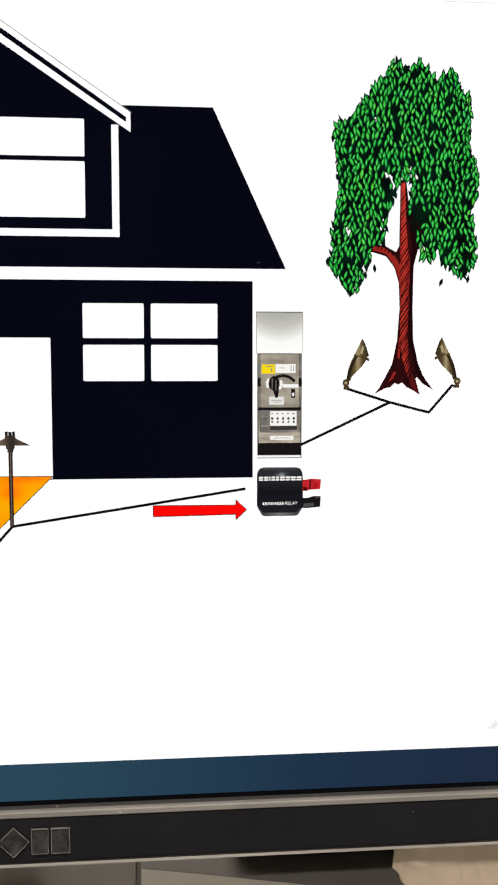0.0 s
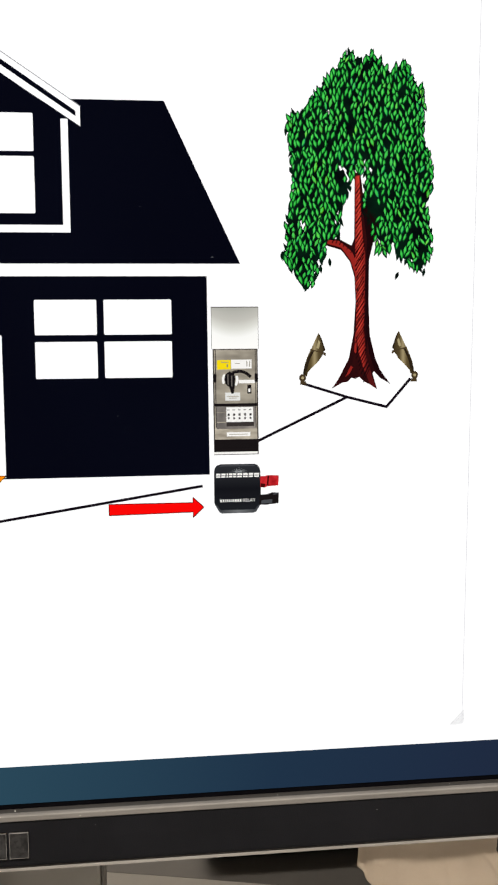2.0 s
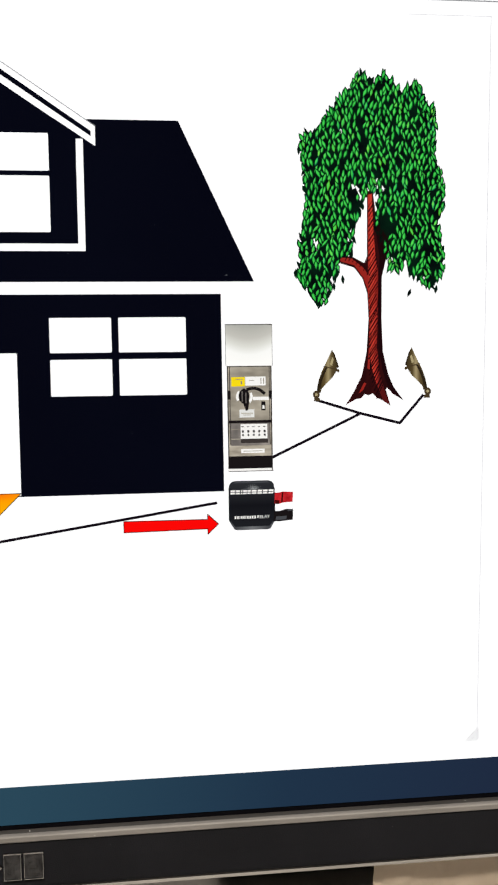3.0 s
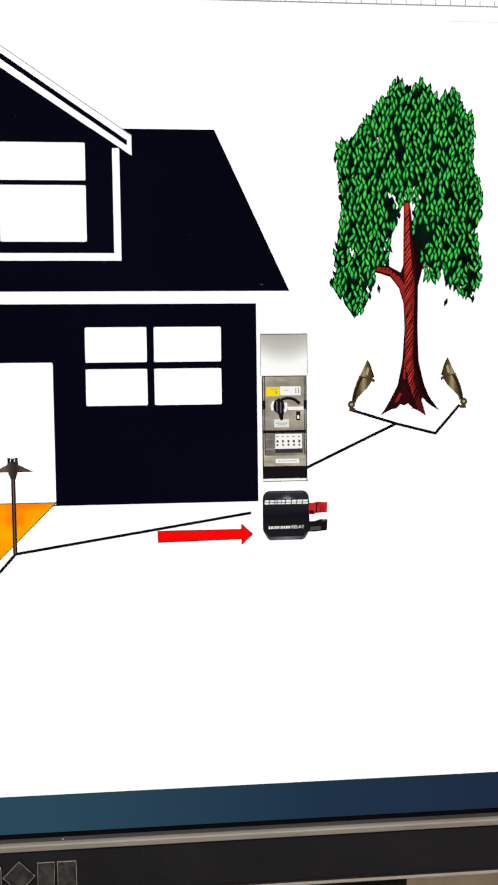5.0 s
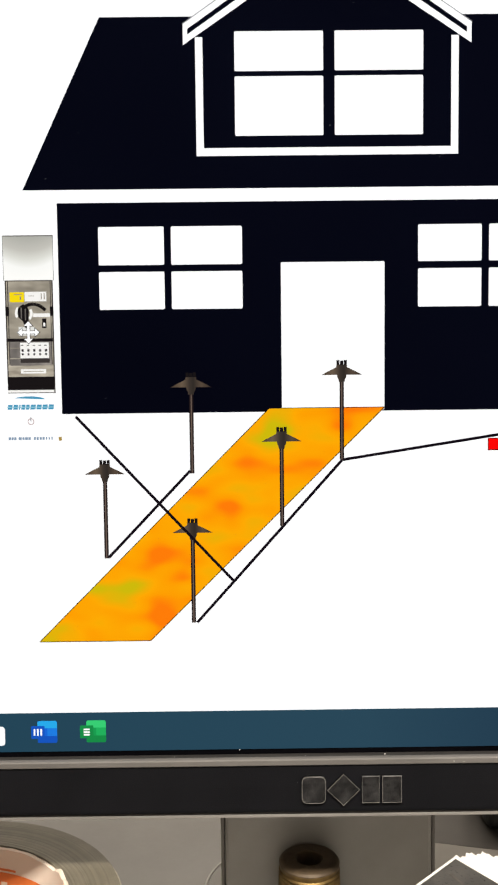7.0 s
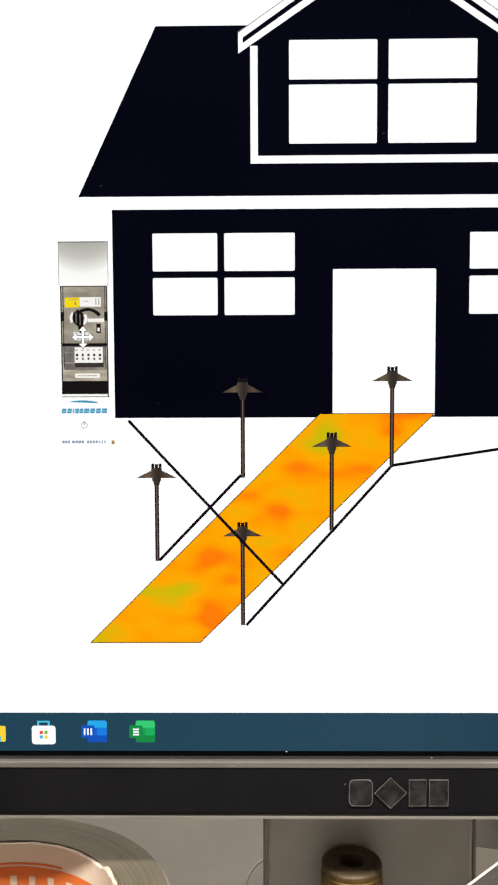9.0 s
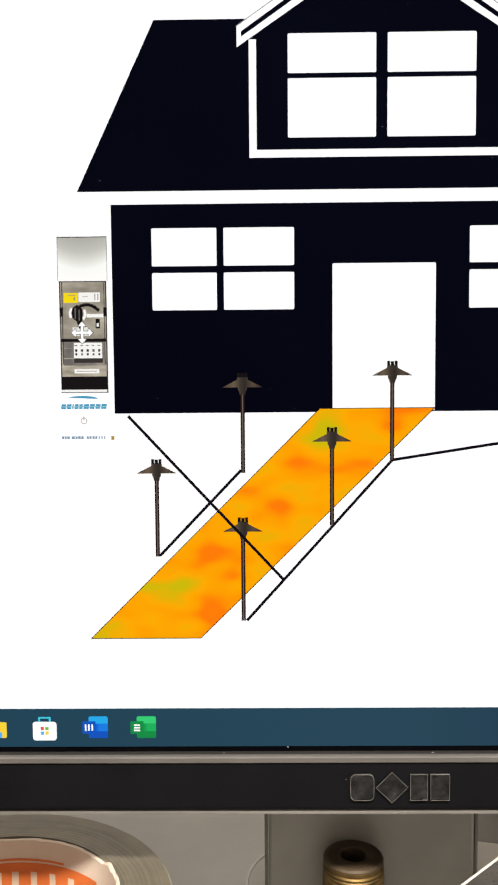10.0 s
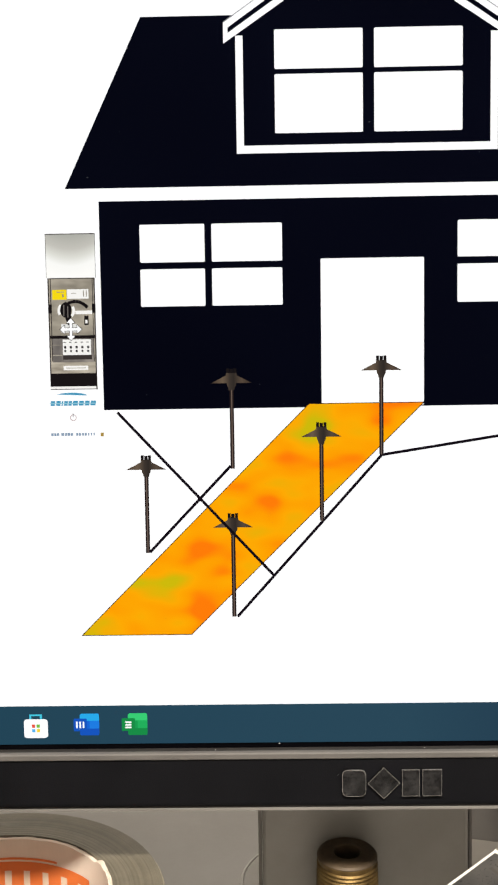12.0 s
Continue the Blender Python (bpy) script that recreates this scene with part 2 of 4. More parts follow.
DUST = surface("dust", (0.75, 0.74, 0.72, 1), (0.85, 0.84, 0.82, 1), 0.9)


def tape_material():
    """Wound tape seen from its side: fine rings round the core, worn and uneven."""
    m, nodes, links, p = material("wound_tape")
    tc = nodes.new("ShaderNodeTexCoord")
    ln = nodes.new("ShaderNodeVectorMath")
    ln.operation = "LENGTH"
    flat = nodes.new("ShaderNodeVectorMath")
    flat.operation = "MULTIPLY"
    flat.inputs[1].default_value = (1, 1, 0)
    links.new(tc.outputs["Object"], flat.inputs[0])
    links.new(flat.outputs[0], ln.inputs[0])
    n = nodes.new("ShaderNodeTexNoise")
    n.noise_dimensions = "1D"
    n.inputs["Scale"].default_value, n.inputs["Detail"].default_value = 900, 4
    links.new(ln.outputs["Value"], n.inputs["W"])
    n2 = noise_node(nodes, links, 120, 5, 0.65)
    mx = nodes.new("ShaderNodeMath")
    mx.operation = "MULTIPLY_ADD"
    mx.inputs[1].default_value = 0.55
    links.new(n.outputs["Fac"], mx.inputs[0])
    hf = nodes.new("ShaderNodeMath")
    hf.operation = "MULTIPLY"
    hf.inputs[1].default_value = 0.45
    links.new(n2.outputs["Fac"], hf.inputs[0])
    links.new(hf.outputs[0], mx.inputs[2])
    r = ramp_node(nodes, links, mx.outputs[0], ((0.36, (0.065, 0.06, 0.045, 1)), (0.64, (0.125, 0.112, 0.084, 1))))
    links.new(r.outputs[0], p.inputs["Base Color"])
    p.inputs["Roughness"].default_value = 0.38
    p.inputs["Sheen Weight"].default_value, p.inputs["Sheen Tint"].default_value = 0.25, (1.0, 0.9, 0.66, 1)
    bp = nodes.new("ShaderNodeBump")
    bp.inputs["Strength"].default_value, bp.inputs["Distance"].default_value = 0.6, 0.0005
    links.new(mx.outputs[0], bp.inputs["Height"])
    links.new(bp.outputs[0], p.inputs["Normal"])
    return m


TAPE = tape_material()


# ---- building helpers (millimetres in, metres out) ----
def mesh_of(bm, name, mat, smooth=False):
    me = bpy.data.meshes.new(name)
    bm.normal_update()
    bm.to_mesh(me)
    bm.free()
    me.materials.append(mat)
    for f in me.polygons:
        f.use_smooth = smooth
    return me


def part(name, bm, mat, parent=None, label="", at=(0, 0, 0), smooth=False):
    """Links a bmesh (in millimetres, round its own origin) as one mesh object at a place of its parent."""
    bmesh.ops.scale(bm, vec=(0.001, 0.001, 0.001), verts=bm.verts)
    ob = new(name, mesh_of(bm, name, mat, smooth))
    ob.parent = parent
    ob.location = [c / 1000 for c in at]
    if label:
        tagged(ob, label)
    return ob


def thing(name, at, label, category, group="", kind=""):
    ob = new(name)
    ob.location = [c / 1000 for c in at]
    ob.empty_display_size = 0.02
    return tagged(ob, label, category, group, kind)


def block(sx, sy, sz, bevel=0.0, segs=2, centre=(0, 0, 0)):
    bm = bmesh.new()
    bmesh.ops.create_cube(bm, size=1)
    bmesh.ops.scale(bm, vec=(sx, sy, sz), verts=bm.verts)
    if bevel:
        bmesh.ops.bevel(bm, geom=bm.edges[:], offset=bevel, segments=segs, affect="EDGES", profile=0.5)
    bmesh.ops.translate(bm, vec=centre, verts=bm.verts)
    return bm


def flat(polys):
    """Flat faces in the plane of the screen, facing the room (towards -y)."""
    bm = bmesh.new()
    for pts in polys:
        area = sum(a[0] * b[1] - b[0] * a[1] for a, b in zip(pts, pts[1:] + pts[:1]))
        pts = pts if area > 0 else pts[::-1]
        bm.faces.new([bm.verts.new((x, 0, z)) for x, z in pts])
    return bm


def rect(x0, z0, x1, z1):
    return [(x0, z0), (x1, z0), (x1, z1), (x0, z1)]


def round_rect(x0, z0, x1, z1, r, n=4):
    pts = []
    for cx, cz, a0 in ((x1 - r, z1 - r, 0), (x0 + r, z1 - r, 90), (x0 + r, z0 + r, 180), (x1 - r, z0 + r, 270)):
        pts += [(cx + r * math.cos(radians(a0 + 90 * i / n)), cz + r * math.sin(radians(a0 + 90 * i / n))) for i in range(n + 1)]
    return pts


def stroke(a, b, w):
    dx, dz = b[0] - a[0], b[1] - a[1]
    s = w / 2 / math.hypot(dx, dz)
    px, pz = -dz * s, dx * s
    return [(a[0] + px, a[1] + pz), (a[0] - px, a[1] - pz), (b[0] - px, b[1] - pz), (b[0] + px, b[1] + pz)]


def ring(cx, cz, r0, r1, n=24):
    out = []
    for i in range(n):
        a, b = 2 * math.pi * i / n, 2 * math.pi * (i + 1) / n
        out.append([(cx + r * math.cos(q), cz + r * math.sin(q)) for r, q in ((r0, a), (r1, a), (r1, b), (r0, b))])
    return out


def lathe(profile, n=48, closed=False):
    """A turned shape round z from (radius, height) pairs."""
    bm = bmesh.new()
    rows = []
    for k in range(n):
        a = 2 * math.pi * k / n
        rows.append([bm.verts.new((r * math.cos(a), r * math.sin(a), h)) for r, h in profile])
    m = len(profile)
    for k in range(n):
        p, q = rows[k], rows[(k + 1) % n]
        for i in range(m if closed else m - 1):
            j = (i + 1) % m
            bm.faces.new((p[i], q[i], q[j], p[j]))
    bmesh.ops.remove_doubles(bm, verts=bm.verts, dist=1e-5)
    bmesh.ops.recalc_face_normals(bm, faces=bm.faces)
    return bm


def frame_sweep(x0, z0, x1, z1, profile):
    """A picture-frame moulding: (outward distance, y) pairs carried round the rectangle."""
    bm = bmesh.new()
    rows = []
    for sx, sz in ((-1, -1), (1, -1), (1, 1), (-1, 1)):
        rows.append([bm.verts.new(((x0 - d) if sx < 0 else (x1 + d), y, (z0 - d) if sz < 0 else (z1 + d))) for d, y in profile])
    m = len(profile)
    for k in range(4):
        p, q = rows[k], rows[(k + 1) % 4]
        for i in range(m):
            j = (i + 1) % m
            bm.faces.new((p[i], q[i], q[j], p[j]))
    bmesh.ops.recalc_face_normals(bm, faces=bm.faces)
    return bm


def prism(pts, y0, y1):
    """An upright plate: an outline in x and z carried from y0 to y1."""
    bm = bmesh.new()
    a, b = [bm.verts.new((x, y0, q)) for x, q in pts], [bm.verts.new((x, y1, q)) for x, q in pts]
    bm.faces.new(a), bm.faces.new(b[::-1])
    for i in range(len(pts)):
        j = (i + 1) % len(pts)
        bm.faces.new((a[i], b[i], b[j], a[j]))
    bmesh.ops.recalc_face_normals(bm, faces=bm.faces)
    return bm


# ---- the room ----
DESK = 109.0


def slab(name, lo, hi, mat, label):
    size = [b - a for a, b in zip(lo, hi)]
    ob = part(name, block(*size), mat, at=[(a + b) / 2 for a, b in zip(lo, hi)])
    return tagged(ob, label, name.split("_")[0], kind="structure")


slab("floor", (-2200, -3200, -700), (2200, 1900, -640), FLOOR_MAT, "dark grey office carpet floor")
slab("ceiling", (-2200, -3200, 1960), (2200, 1900, 2020), WALL_PAINT, "plain pale painted office ceiling")
slab("wall_north", (-2200, 1800, -640), (2200, 1900, 1960), WALL_PAINT, "plain warm grey painted office wall")
slab("wall_south", (-2200, -3200, -640), (2200, -3100, 1960), WALL_PAINT, "plain warm grey painted office wall")
slab("wall_west", (-2200, -3100, -640), (-2100, 1800, 1960), WALL_PAINT, "plain warm grey painted office wall")
slab("wall_east", (2100, -3100, -640), (2200, 1800, 1960), WALL_PAINT, "plain warm grey painted office wall")

desk = thing("desk", (10, 150, DESK), "pale grey laminate office desk", "desk")
part("desktop", block(1600, 760, 28, 3), DESK_MAT, desk, at=(0, 0, -14.2))
for sx in (-1, 1):
    for sy in (-1, 1):
        part("leg", block(50, 50, 714, 4), SHELL_GREY, desk, at=(sx * 740, sy * 320, -385))

# ---- the monitor ----
MID = 10.5                      # its middle, by the badge
SX0, SX1, SZ0, SZ1 = MID - 265.5, MID + 265.5, 198.3, 497.3
monitor = thing("monitor", (0, 0, 0), "black and silver desktop monitor showing a garden lighting diagram", "monitor")
screen = part("screen", block(SX1 - SX0 + 6, 4, SZ1 - SZ0 + 6), GAP_BLACK, monitor, "matt screen showing a diagram on a white page", at=(MID, 2.2, (SZ0 + SZ1) / 2))
OFF = (-MID, -2.2, -(SZ0 + SZ1) / 2)

part("inner_lip", frame_sweep(SX0, SZ0, SX1, SZ1, [(0.75, 0.15), (0.55, -0.3), (-0.13, -3.9), (1.0, -3.9), (1.0, 4.0), (0.75, 4.0)]), BEZEL_LIP, monitor, "darker silver inner lip")
part("silver_trim", frame_sweep(SX0, SZ0, SX1, SZ1, [(-0.15, -3.93), (-0.3, -4.8), (-0.25, -5.8), (0.05, -6.2), (1.4, -6.22), (1.7, -5.8), (1.7, 3.0), (1.02, 3.0), (1.02, -3.93)]), BEZEL_SILVER, monitor, "silver painted trim line")
part("bezel", frame_sweep(SX0, SZ0, SX1, SZ1, [(1.72, -5.6), (8.0, -5.8), (14.9, -5.8), (15.7, -5.65), (15.9, -5.3), (15.9, 14.0), (1.72, 14.0)]), BEZEL_BLACK, monitor, "matt black textured bezel")
part("bezel_step", frame_sweep(SX0, SZ0, SX1, SZ1, [(15.93, -5.1), (16.05, -5.3), (16.72, -4.9), (16.72, 12.0), (15.93, 12.0)]), BEZEL_LIP, monitor, "dark brown step below the bezel")
part("outer_trim", frame_sweep(SX0, SZ0, SX1, SZ1, [(16.75, -4.8), (16.95, -5.4), (17.4, -5.5), (17.65, -4.9), (17.65, 12.0), (16.75, 12.0)]), EDGE_SILVER, monitor, "thin silver edge strip")
part("back_shell", block(SX1 - SX0 + 28, 22, SZ1 - SZ0 + 28, 4), SHELL_GREY, monitor, at=(MID, 16, (SZ0 + SZ1) / 2))
part("back_housing", block(300, 22, 190, 8), SHELL_GREY, monitor, at=(MID, 37, 385))

# stand: a flat neck, a round swivel disc and a base plate
neck = part("stand_neck", block(70.8, 10, 236, 1.2), NECK_GREY, monitor, "smooth grey plastic stand neck", at=(7.2, 39.5, DESK + 128))
for sx in (-1, 1):
    part("neck_groove", block(1.2, 10, 236, 0.3), NECK_EDGE, neck, at=(sx * 36.2, 1.2, 0))
part("neck_back", block(64, 14, 236, 2), SHELL_GREY, monitor, at=(5.7, 51.6, DESK + 128))
disc = part("swivel_disc", lathe([(0, 9.2), (31.2, 9.2), (31.4, 9.0), (31.4, 4.5), (0, 4.5)], 96), NECK_GREY, monitor, "round grey swivel disc", at=(-4.5, 62, DESK))
part("disc_rim", lathe([(31.45, 9.1), (31.6, 9.5), (32.1, 9.5), (32.6, 8.8), (32.6, 4.5), (31.45, 4.5)], 96, True), BASE_GREY, disc, "bright bevelled rim")
part("base_plate", block(58, 84, 4.4, 1.5), BASE_GREY, monitor, at=(2, 52, DESK + 2.3))


# badge: four plain raised chrome plates
def plate(name, pts, rim=0.28, height=1.1):
    """A raised plate with a bright rim and a smoked sunken field."""
    cx, cz = sum(p[0] for p in pts) / len(pts), sum(p[1] for p in pts) / len(pts)
    inner = [(cx + (x - cx) * (1 - rim * 2 / 8.5), cz + (z - cz) * (1 - rim * 2 / 8.5)) for x, z in pts]
    bm = bmesh.new()
    n = len(pts)
    rows = [[bm.verts.new((x, y, z)) for x, z in ring_pts] for ring_pts, y in ((pts, 0), (pts, -height + 0.2), ([(cx + (x - cx) * 0.97, cz + (z - cz) * 0.97) for x, z in pts], -height), (inner, -height), (inner, -height + 0.35))]
    for a, b in zip(rows, rows[1:]):
        for i in range(n):
            j = (i + 1) % n
            bm.faces.new((a[i], a[j], b[j], b[i]))
    bmesh.ops.recalc_face_normals(bm, faces=bm.faces)
    ob = part(name, bm, CHROME, monitor, "small raised chrome badge plate", at=(0, -5.7, 0))
    fill = bmesh.new()
    fill.faces.new([fill.verts.new((x, 0, z)) for x, z in inner])
    if fill.faces[:] and sum(a[0] * b[1] - b[0] * a[1] for a, b in zip(inner, inner[1:] + inner[:1])) < 0:
        bmesh.ops.reverse_faces(fill, faces=fill.faces[:])
    part("plate_field", fill, CHROME_DARK, ob, at=(0, -height + 0.3, 0))
    return ob


plate("badge_plate", round_rect(-4.5, 185.4, 2.7, 193.6, 1.6, 4))
plate("badge_plate", [(2.9, 189.4), (7.8, 194.4), (12.7, 189.5), (7.8, 184.6)])
plate("badge_plate", rect(13.1, 185.4, 18.3, 193.6), rim=0.26)
plate("badge_plate", rect(19.0, 185.4, 24.8, 193.6), rim=0.26)

# ---- what the screen shows ----
LAYER = 0.06
SINGLE = ("relay_mark", "relay_caption", "relay_bevel", "relay_lead_shade", "relay_lead_shine", "maker_mark_bar", "caption_bar", "light_finial", "box_terminal", "box_hinge", "box_side", "box_label_print", "resize_grip", "gable_stripe", "dormer_outline")


def shown(name, polys, mat, layer, label="", at=(0, 0), parent=None):
    """One flat lit shape on the screen."""
    base = parent or screen
    if len(polys) > 1 and name in SINGLE:
        return [shown(name, [poly], mat, layer, label, at, parent) for poly in polys]
    return part(name, flat(polys), mat, base, label, at=(OFF[0] + at[0], OFF[1] - 0.02 - LAYER * layer, OFF[2] + at[1]))


shown("page", [rect(SX0 + 0.6, 211.0, SX1 - 0.6, SZ1 - 0.6)], WHITE, 0, "bright white document page")
shown("taskbar", [rect(SX0 + 0.6, 199.2, SX1 - 0.6, 211.0)], TASKBAR, 0, "dark blue taskbar strip")

# page edge, resize grip and ruler
shown("page_edge", [stroke((161.5, 217.0), (166.2, 443.9), 0.14), rect(140.0, 443.6, 166.2, 443.72)], lit("lit_page_edge", rgb(200, 200, 206)), 1)
shown("resize_grip", [stroke((157.6 + k, 216.7), (162.2, 221.3 - k), 0.13) for k in (0.0, 0.85, 1.7, 2.55, 3.4)], GREY_LINE, 1)
ticks = [rect(-200, 448.0, 230, 448.38)]
for k in range(95):
    h = 3.6 if k % 8 == 0 else (2.4 if k % 4 == 0 else 1.5)
    ticks.append(rect(-200 + k * 4.55, 448.35, -200 + k * 4.55 + 0.22, 448.35 + h))
shown("ruler", ticks, GREY_LINE, 1, "thin grey page ruler with ticks")

# the house
HX0, HX1, HC = -72.6, 81.45, 4.5
shown("house_roof", [[(-82.2, 363.3), (91.6, 363.3), (69.6, 410.7), (-59.4, 410.7)]], BLACK, 1, "black sloping roof of the drawn house")
shown("house_wall", [rect(HX0, 299.65, HX1, 359.6)], BLACK, 1, "black front wall of the drawn house")
shown("gable_outline", [[(HC, 436.1), (45.2, 408.6), (45.2, 402.9), (HC, 429.9), (-36.0, 402.9), (-36.0, 408.6)]], WHITE, 2)
shown("gable_edge", [stroke((HC, 436.25), (45.35, 408.65), 0.24), stroke((HC, 436.25), (-36.15, 408.65), 0.24)], GREY_LINE, 3)
shown("gable_stripe", [[(HC, 434.2), (43.9, 407.3), (43.9, 405.8), (HC, 432.4)], [(HC, 434.2), (HC, 432.4), (-34.7, 405.8), (-34.7, 407.3)]], BLACK, 3)
shown("gable_face", [[(HC, 430.0), (40.0, 406.2), (40.0, 374.5), (-31.0, 374.5), (-31.0, 406.2)]], BLACK, 2)
shown("dormer_outline", [rect(39.5, 372.3, 41.6, 405.0), rect(-32.6, 372.3, -30.5, 405.0), rect(-30.5, 372.3, 39.5, 374.5)], WHITE, 4)


def panes(name, xs, zs, r):
    for x0, x1 in xs:
        for z0, z1 in zs:
            shown(name, [round_rect(x0, z0, x1, z1, r)], WHITE, 4)


panes("house_window_pane", ((-21.6, 3.4), (6.6, 31.6)), ((377.8, 394.2), (395.6, 406.5)), 0.4)
panes("house_window_pane", ((-61.0, -42.3), (-40.3, -20.0)), ((329.4, 340.1), (342.0, 352.8)), 0.4)
panes("house_window_pane", ((30.3, 48.5), (50.6, 70.7)), ((329.4, 340.3), (342.3, 352.7)), 0.4)
shown("house_door", [round_rect(-9.0, 300.0, 20.7, 342.4, 0.4)], WHITE, 4, "white doorway of the drawn house")

# the walkway
walkway = [(-80.9, 232.6), (-48.2, 232.6), (20.7, 300.7), (-12.7, 300.7)]
shown("walkway", [walkway], ORANGE, 5, "slanting orange walkway")
shown("walkway_edge", [stroke(a, b, 0.22) for a, b in zip(walkway, walkway[1:] + walkway[:1])], INK, 6)


# cables
def cable(*pts, w=0.84, layer=7):
    polys = [stroke(a, b, w) for a, b in zip(pts, pts[1:])]
    for x, z in pts[1:-1]:
        polys.append([(x + w / 2 * math.cos(k * 0.785), z + w / 2 * math.sin(k * 0.785)) for k in range(8)])
    for k, poly in enumerate(polys):
        shown("cable", [poly], INK, layer + 0.08 * k)


cable((-68.6, 298.9), (-23.4, 250.1), layer=11)
cable((-34.4, 237.9), (-9.1, 266.0), (8.4, 285.5), (79.2, 296.2))
cable((-60.0, 257.5), (-35.8, 282.8))
cable((96.0, 309.5), (124.2, 322.7))
cable((109.9, 327.2), (124.2, 322.7), (136.6, 319.5), (144.2, 328.2))


# path lights
def path_light(x, top, foot):
    shown("light_stem", [rect(-0.62, foot - top, 0.62, -4.2)], LAMP_STEM, 8, at=(x, top))
    shown("light_collar", [[(-1.35, -4.2), (1.35, -4.2), (1.25, -5.0), (0.95, -5.4), (0.8, -6.3), (-0.8, -6.3), (-0.95, -5.4), (-1.25, -5.0)]], LAMP_BRONZE, 9, at=(x, top))
    shown("light_shade", [[(-5.9, -4.2), (5.9, -4.2), (4.6, -3.5), (1.6, -2.0), (1.5, -1.2), (-1.5, -1.2), (-1.6, -2.0), (-4.6, -3.5)]], LAMP_BRONZE, 9, "wide bronze path light shade", at=(x, top))
    shown("light_finial", [rect(-1.5, -1.3, -0.65, 0.05), rect(0.65, -1.3, 1.5, 0.05), rect(-0.5, -1.3, 0.5, -0.1)], BOX_DARK, 10, at=(x, top))


for x, top, foot in ((-35.2, 311.2, 282.0), (-60.6, 286.2, 257.3), (-35.4, 268.8, 237.9), (-9.2, 295.2, 266.3), (8.3, 314.3, 285.6)):
    path_light(x, top, foot)


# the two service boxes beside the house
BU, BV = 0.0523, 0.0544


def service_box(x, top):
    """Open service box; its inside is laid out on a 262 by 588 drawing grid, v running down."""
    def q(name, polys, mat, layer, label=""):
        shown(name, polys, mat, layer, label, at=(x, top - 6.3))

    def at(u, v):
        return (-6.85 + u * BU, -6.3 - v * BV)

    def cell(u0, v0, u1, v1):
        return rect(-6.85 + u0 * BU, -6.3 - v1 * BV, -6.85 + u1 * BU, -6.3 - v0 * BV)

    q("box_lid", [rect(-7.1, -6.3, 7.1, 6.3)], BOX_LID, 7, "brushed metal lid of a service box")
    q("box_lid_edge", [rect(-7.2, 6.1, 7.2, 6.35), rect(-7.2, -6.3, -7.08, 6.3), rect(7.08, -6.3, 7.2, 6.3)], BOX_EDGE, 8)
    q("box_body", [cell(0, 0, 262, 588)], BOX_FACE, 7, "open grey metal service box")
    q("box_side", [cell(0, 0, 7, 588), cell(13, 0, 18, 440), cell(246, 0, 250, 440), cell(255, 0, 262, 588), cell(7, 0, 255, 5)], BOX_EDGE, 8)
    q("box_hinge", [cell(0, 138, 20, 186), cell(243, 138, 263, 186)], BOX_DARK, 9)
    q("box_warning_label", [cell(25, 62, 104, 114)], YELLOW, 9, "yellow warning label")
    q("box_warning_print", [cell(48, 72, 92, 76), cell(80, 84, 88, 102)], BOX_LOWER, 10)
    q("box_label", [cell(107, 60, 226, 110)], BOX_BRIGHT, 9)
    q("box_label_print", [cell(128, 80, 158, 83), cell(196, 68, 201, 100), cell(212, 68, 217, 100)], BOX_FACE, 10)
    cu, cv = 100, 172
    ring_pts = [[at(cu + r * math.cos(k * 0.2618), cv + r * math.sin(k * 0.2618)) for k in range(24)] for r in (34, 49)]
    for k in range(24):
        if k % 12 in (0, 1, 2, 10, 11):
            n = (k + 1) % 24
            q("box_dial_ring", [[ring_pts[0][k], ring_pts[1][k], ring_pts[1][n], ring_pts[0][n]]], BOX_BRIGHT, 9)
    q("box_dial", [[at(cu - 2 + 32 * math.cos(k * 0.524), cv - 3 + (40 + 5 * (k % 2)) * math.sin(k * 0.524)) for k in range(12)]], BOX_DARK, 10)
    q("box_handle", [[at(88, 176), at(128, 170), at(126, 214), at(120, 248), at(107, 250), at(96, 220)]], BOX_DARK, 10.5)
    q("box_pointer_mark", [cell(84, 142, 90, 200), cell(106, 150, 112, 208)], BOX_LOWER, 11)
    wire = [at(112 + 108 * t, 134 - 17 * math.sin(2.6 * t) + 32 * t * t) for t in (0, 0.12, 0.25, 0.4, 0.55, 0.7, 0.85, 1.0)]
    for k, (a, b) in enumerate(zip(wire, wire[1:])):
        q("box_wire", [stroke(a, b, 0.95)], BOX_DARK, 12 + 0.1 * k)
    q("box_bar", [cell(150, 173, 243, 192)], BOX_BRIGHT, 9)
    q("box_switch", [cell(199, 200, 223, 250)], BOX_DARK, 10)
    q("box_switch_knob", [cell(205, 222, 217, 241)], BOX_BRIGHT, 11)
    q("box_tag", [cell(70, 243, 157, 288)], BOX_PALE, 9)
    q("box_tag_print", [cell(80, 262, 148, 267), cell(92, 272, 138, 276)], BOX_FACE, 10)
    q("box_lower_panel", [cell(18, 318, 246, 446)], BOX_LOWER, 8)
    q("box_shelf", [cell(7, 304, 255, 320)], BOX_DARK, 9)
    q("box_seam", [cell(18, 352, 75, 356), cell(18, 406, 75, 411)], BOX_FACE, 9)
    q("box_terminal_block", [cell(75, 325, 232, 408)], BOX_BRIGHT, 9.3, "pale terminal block")
